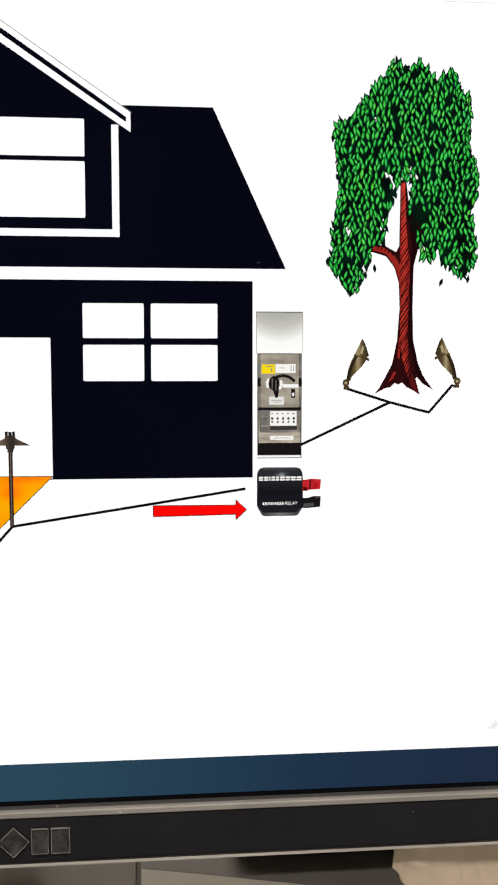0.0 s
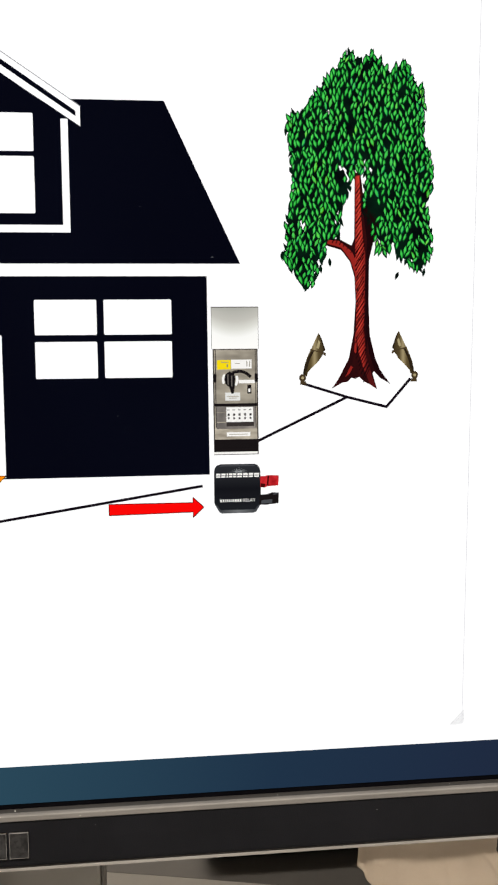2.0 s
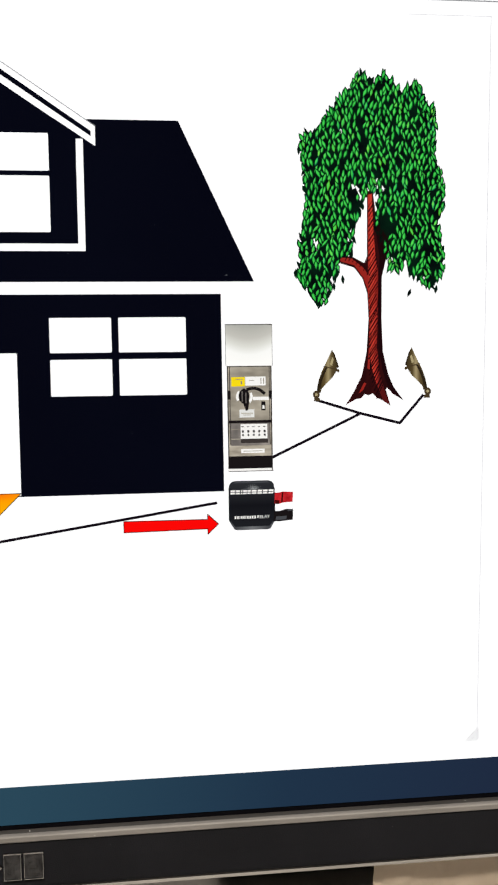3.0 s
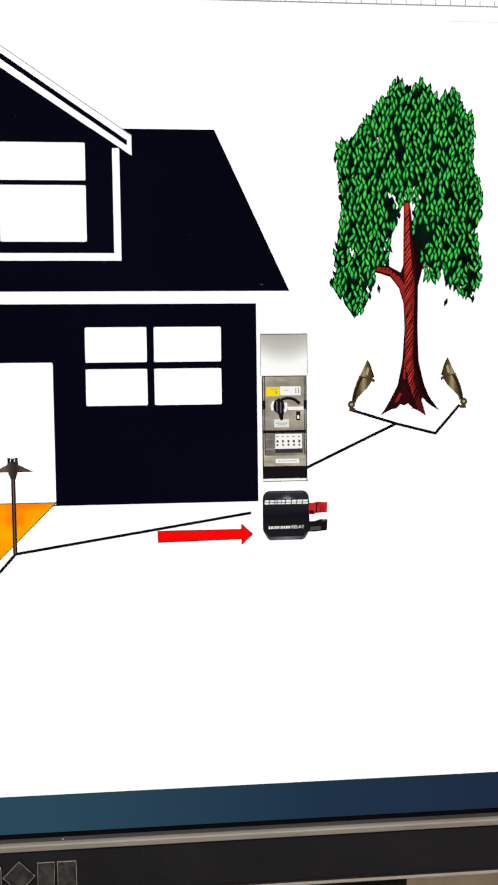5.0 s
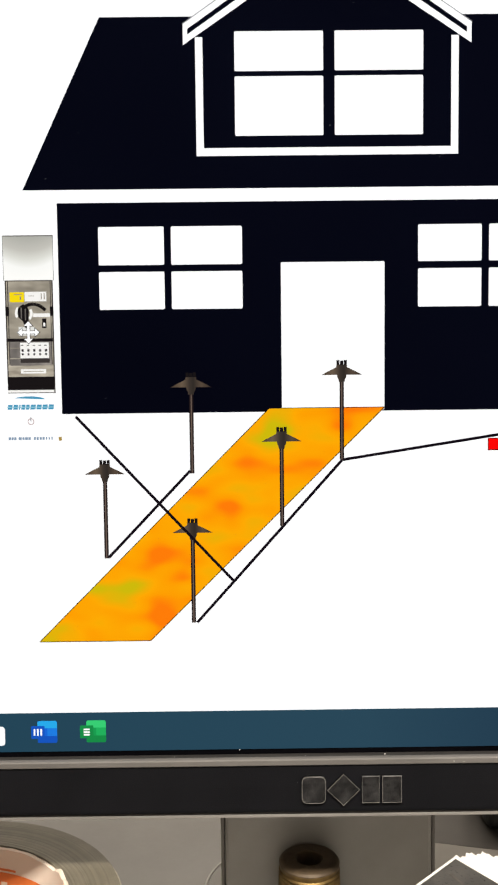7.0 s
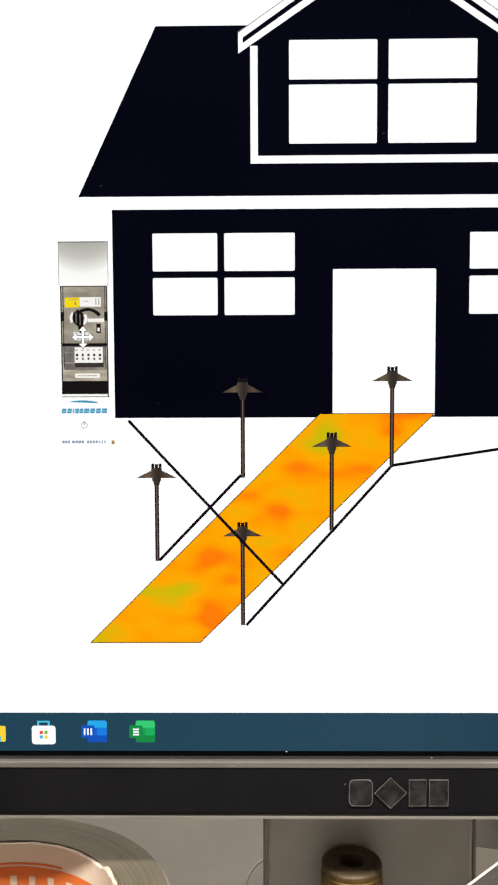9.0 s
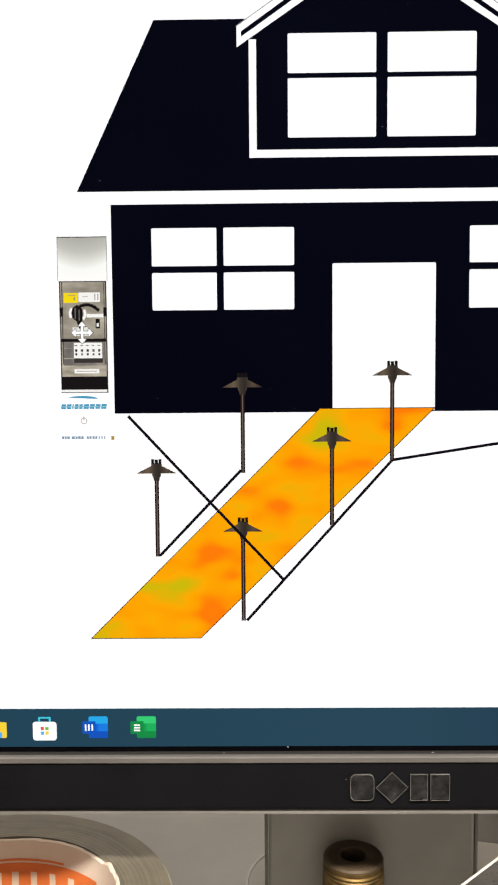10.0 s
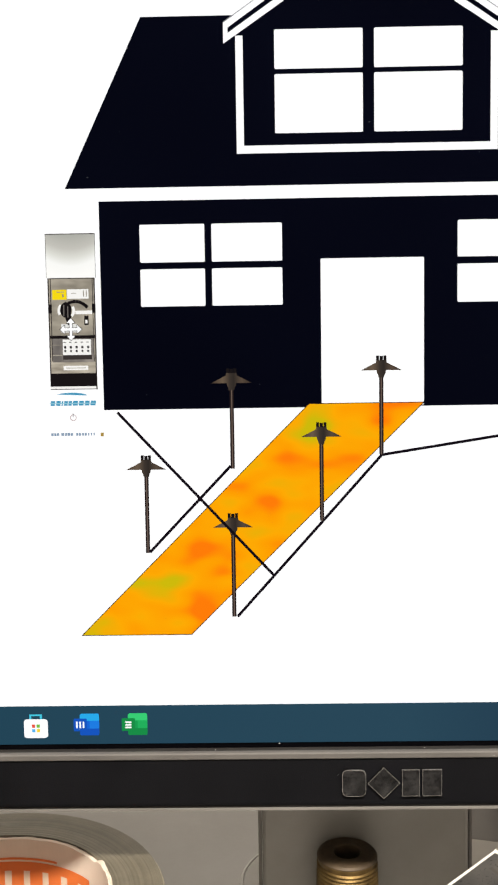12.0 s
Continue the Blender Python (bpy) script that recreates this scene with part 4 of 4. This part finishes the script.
# dust on the screen and the silver lip
specks = []
for x, z, s in ((83.2, 365.2, 0.5), (-27, 306.5, 0.16), (5.2, 380.5, 0.35), (36.4, 371.6, 0.22), (-75.5, 366.4, 0.3), (54, 318, 0.18), (-60, 304, 0.2), (12, 414, 0.18), (-66, 379, 0.16), (-20, 300.8, 0.14), (62, 380, 0.15)):
    specks.append([(x - s, z - s * 0.3), (x + s * 0.4, z - s * 0.45), (x + s, z + s * 0.2), (x - s * 0.2, z + s * 0.5)])
shown("dust_specks", specks, lit("lit_dust", rgb(70, 72, 76)), 6)
lint = bmesh.new()
for x, y, z, r, long in ((-22.5, -0.15, 199.0, 0.17, 1.2), (20.4, -3.0, 198.5, 0.12, 2.4), (-41.6, -3.0, 198.4, 0.11, 1.0), (-5.6, -5.85, 191.7, 0.09, 1.0), (40.0, -6.2, 197.4, 0.06, 5.0), (43.0, -6.2, 197.2, 0.05, 4.0), (156.6, -3.0, 198.6, 0.10, 1.0), (44.7, -5.85, 194.0, 0.07, 1.0), (132.0, -5.85, 193.2, 0.08, 1.0), (-3.0, -3.4, 198.5, 0.06, 2.0), (64.0, -2.6, 198.5, 0.06, 1.4), (101.0, -3.2, 198.5, 0.06, 2.6)):
    bmesh.ops.create_icosphere(lint, subdivisions=1, radius=r, matrix=Matrix.Translation((x, y, z)) @ Matrix.Diagonal((long, 0.7, 0.8, 1)))
tagged(part("dust", lint, DUST, monitor, "pale dust specks"), kind="stuff")

# ---- things on the desk under the monitor ----
# roll of packing tape lying on its side
roll = thing("tape_roll", (-110.3, -15.0, DESK), "roll of clear packing tape lying flat on the desk", "tape roll")
part("tape", lathe([(38.7, 0.3), (53.4, 0.3), (54.1, 1.2), (54.1, 48.0), (53.5, 49.0), (50.0, 49.25), (45.0, 48.9), (38.7, 49.1)], 200, True), TAPE, roll, "wound tape with a worn edge")
rim = lathe([(37.5, 0.4), (38.65, 0.4), (38.65, 48.4), (38.2, 48.7), (37.5, 48.4)], 160, True)
for v in rim.verts:
    if v.co.z > 48:
        torn = 1.6 if 18 < math.degrees(math.atan2(v.co.y, v.co.x)) < 38 else 0.4
        v.co.z += (noise.noise(v.co * 0.35) + (0.6 if torn > 1 else 0)) * torn
core = part("core", rim, CORE_LABEL, roll, "cream cardboard core printed inside")


def inside_patch(a0, a1, z0, z1, r, n=24):
    """A printed patch on the inner wall of the core."""
    bm = bmesh.new()
    cols = []
    for k in range(n + 1):
        a = radians(a0 + (a1 - a0) * k / n)
        cols.append([bm.verts.new((r * math.cos(a), r * math.sin(a), z)) for z in (z0, z1)])
    for p, q in zip(cols, cols[1:]):
        bm.faces.new((p[0], p[1], q[1], q[0]))
    return bm


part("core_print", inside_patch(44, 150, 12.0, 40.7, 37.4, 48), LABEL_ORANGE, core, "orange print field")
part("core_print_line", inside_patch(67, 140, 41.3, 42.1, 37.4, 40), LABEL_ORANGE, core, "orange print line")
for a, w in ((51.5, 5.4), (62.6, 6.6), (73.8, 5.6), (84.0, 5.4), (93.6, 5.8), (101.0, 1.8), (109.0, 6.4), (119.5, 6.4)):
    part("core_print_bar", inside_patch(a - w * 0.3, a + w * 0.3, 29.5, 37.6, 37.3, 4), LABEL_PALE, core)

# threaded brass nipple standing on end
nipple = thing("pipe_nipple", (-0.2, 23.6, DESK), "short threaded brass pipe nipple standing upright", "pipe fitting")
nipple.scale = (1.015, 1.015, 0.945)
prof = [(5.0, 0), (9.4, 0), (10.3, 1.0)]
z = 2.0
while z < 42.2:
    r = 10.3 - max(0, z - 24) * 0.022
    prof += [(r, z), (r, z + 0.35), (r - 0.5, z + 0.85), (r - 0.5, z + 1.0)]
    z += 1.35
prof += [(9.75, 43.6), (9.6, 44.2), (8.9, 44.8), (8.4, 44.9), (5.2, 44.9), (5.0, 44.6), (5.0, 43.2)]
part("pipe", lathe(prof, 72, True), BRASS, nipple, "worn brass with fine thread", smooth=False)
# inner wall and plug: the shade down the bore is put into a darker colour
part("bore", lathe([(4.25, 45.0), (4.25, 24), (0, 24), (0, 23), (4.35, 23)], 40), BRASS_DARK, nipple, "bore coloured dark for the shade inside")
part("end_face", lathe([(4.3, 45.0), (4.6, 45.3), (8.5, 45.25), (9.3, 44.9), (9.8, 44.2), (9.8, 43.9), (4.3, 43.9)], 72, True), BRASS_DARK, nipple, "tarnished brass end")

# small packet with a dark print and a torn zigzag edge, lying on a low carton
tagged(part("carton", block(22, 36, 52.2, 1.0), DISPENSER, at=(55, -22.5, DESK + 26.3)), "small dark carton standing on the desk", "carton")
packet = thing("packet", (0, 0, 161.6), "pale packet with a dark print lying on a carton", "packet")
zig = [(68.5 - 25.5 * k / 30, 5.6 + 0.9 * math.sin(k * 1.1) + (0.7 if k % 2 else -0.4) + 0.8 * math.sin(k * 0.37)) for k in range(30)]
outline = [(21.0, -17.0), (43.0, 4.7)] + zig[::-1] + [(72.0, -17.0)]
body_bm = bmesh.new()
top = body_bm.faces.new([body_bm.verts.new((x, y, 0.0)) for x, y in outline])
ext = bmesh.ops.extrude_face_region(body_bm, geom=[top])
bmesh.ops.translate(body_bm, vec=(0, 0, 0.6), verts=[v for v in ext["geom"] if isinstance(v, bmesh.types.BMVert)])
bmesh.ops.triangulate(body_bm, faces=[f for f in body_bm.faces if len(f.verts) > 4])
bmesh.ops.recalc_face_normals(body_bm, faces=body_bm.faces)
part("wrapper", body_bm, DISPENSER_EDGE, packet, "pale wrapper with a zigzag edge")


def flat_up(polys, height=0.0):
    bm = bmesh.new()
    for pts in polys:
        area = sum(a[0] * b[1] - b[0] * a[1] for a, b in zip(pts, pts[1:] + pts[:1]))
        pts = pts if area > 0 else pts[::-1]
        bm.faces.new([bm.verts.new((x, y, height)) for x, y in pts])
    return bm


part("dark_print", flat_up([[(22.6, -16.8), (43.1, 3.5), (57.0, -16.8)]]), DISPENSER, packet, "dark printed field", at=(0, 0, 0.68))
part("print_streak", flat_up([[(39.0, -5.0), (40.2, -4.4), (42.5, -10.0), (41.6, -10.4)]]), SLAB_GREY, packet, at=(0, 0, 0.74))


# papers
def sheet(name, pts, thick, mat, at, label, bend=0.0):
    bm = bmesh.new()
    a = [bm.verts.new((x, y, 0)) for x, y in pts]
    f = bm.faces.new(a)
    ext = bmesh.ops.extrude_face_region(bm, geom=[f])
    bmesh.ops.translate(bm, vec=(0, 0, thick), verts=[v for v in ext["geom"] if isinstance(v, bmesh.types.BMVert)])
    bmesh.ops.recalc_face_normals(bm, faces=bm.faces)
    return tagged(part(name, bm, mat, at=at), label, "paper")


sheet("paper_sheet", [(26, 20), (24, 117), (64, 107), (120, 92), (175, 78), (160, 12)], 0.5, PAPER, (0, 0, DESK + 0.2), "white paper sheet lying on the desk")
sheet("grey_card", [(24, 116.6), (66, 106), (120, 91.6), (215, 67), (225, 190), (24, 200)], 0.12, CARD_GREY, (0, 0, DESK + 0.72), "satin mid grey card lying over a paper sheet")
tagged(part("power_adapter", block(104, 48, 26, 5, 4), BRICK_BLACK, at=(136, 138, DESK + 13.9)), "black plastic power adapter lying on a grey card", "adapter")


tagged(part("junction_box", block(90, 90, 44, 3, 3), BRICK_BLACK, at=(242, 112, DESK + 22.1)), "black plastic box standing on the desk", "box")


# crumpled brown packing paper, propped up
def crumple(cols, rows):
    bm = bmesh.new()
    grid = []
    for j in range(rows + 1):
        t = j / rows
        line = []
        for i in range(cols + 1):
            s = i / cols
            z = 69.8 * t
            left = 0 if z > 61 else (61 - z) * 0.72 + 0.6 * math.sin((61 - z) * 0.8)
            left = min(left, 26) + 1.3 * noise.noise(Vector((0.7, z * 0.11, 2.0)))
            right = 47 + max(0, 63 - z) * 0.75
            x = left + (right - left) * s
            y = -15 * t
            f = noise.noise(Vector((x * 0.05, z * 0.03, 3.1))) * 1.4 + abs(noise.noise(Vector((x * 0.08, z * 0.015, 8.4)))) * 1.4
            f += (1 - abs(noise.noise(Vector((x * 0.09 + z * 0.02, z * 0.05, 1.7))))) ** 8 * 0.22
            f += (1 - abs(noise.noise(Vector((x * 0.05 - z * 0.06, z * 0.04, 6.2))))) ** 12 * 0.15
            f = min(f, 2.6)
            line.append(bm.verts.new((x, y - f, z)))
        grid.append(line)
    for j in range(rows):
        for i in range(cols):
            bm.faces.new((grid[j][i], grid[j][i + 1], grid[j + 1][i + 1], grid[j + 1][i]))
    return bm


wrap_bm = crumple(110, 90)
bmesh.ops.solidify(wrap_bm, geom=wrap_bm.faces[:], thickness=0.3)
tagged(part("packing_paper", wrap_bm, KRAFT, at=(126.9, 15, DESK + 0.8), smooth=True), "crumpled brown packing paper propped on the desk", "paper")

# ceiling lamp body
for lamp_x, lamp_y in ((100, -1280), (0, 1050)):
    lamp = thing("ceiling_light", (lamp_x, lamp_y, 1932), "long white ceiling light panel", "ceiling light")
    part("housing", frame_sweep(-560, -130, 560, 130, [(0, 0), (14, 0), (14, 26), (0, 26)]), PAPER, lamp).rotation_euler = (radians(-90), 0, 0)
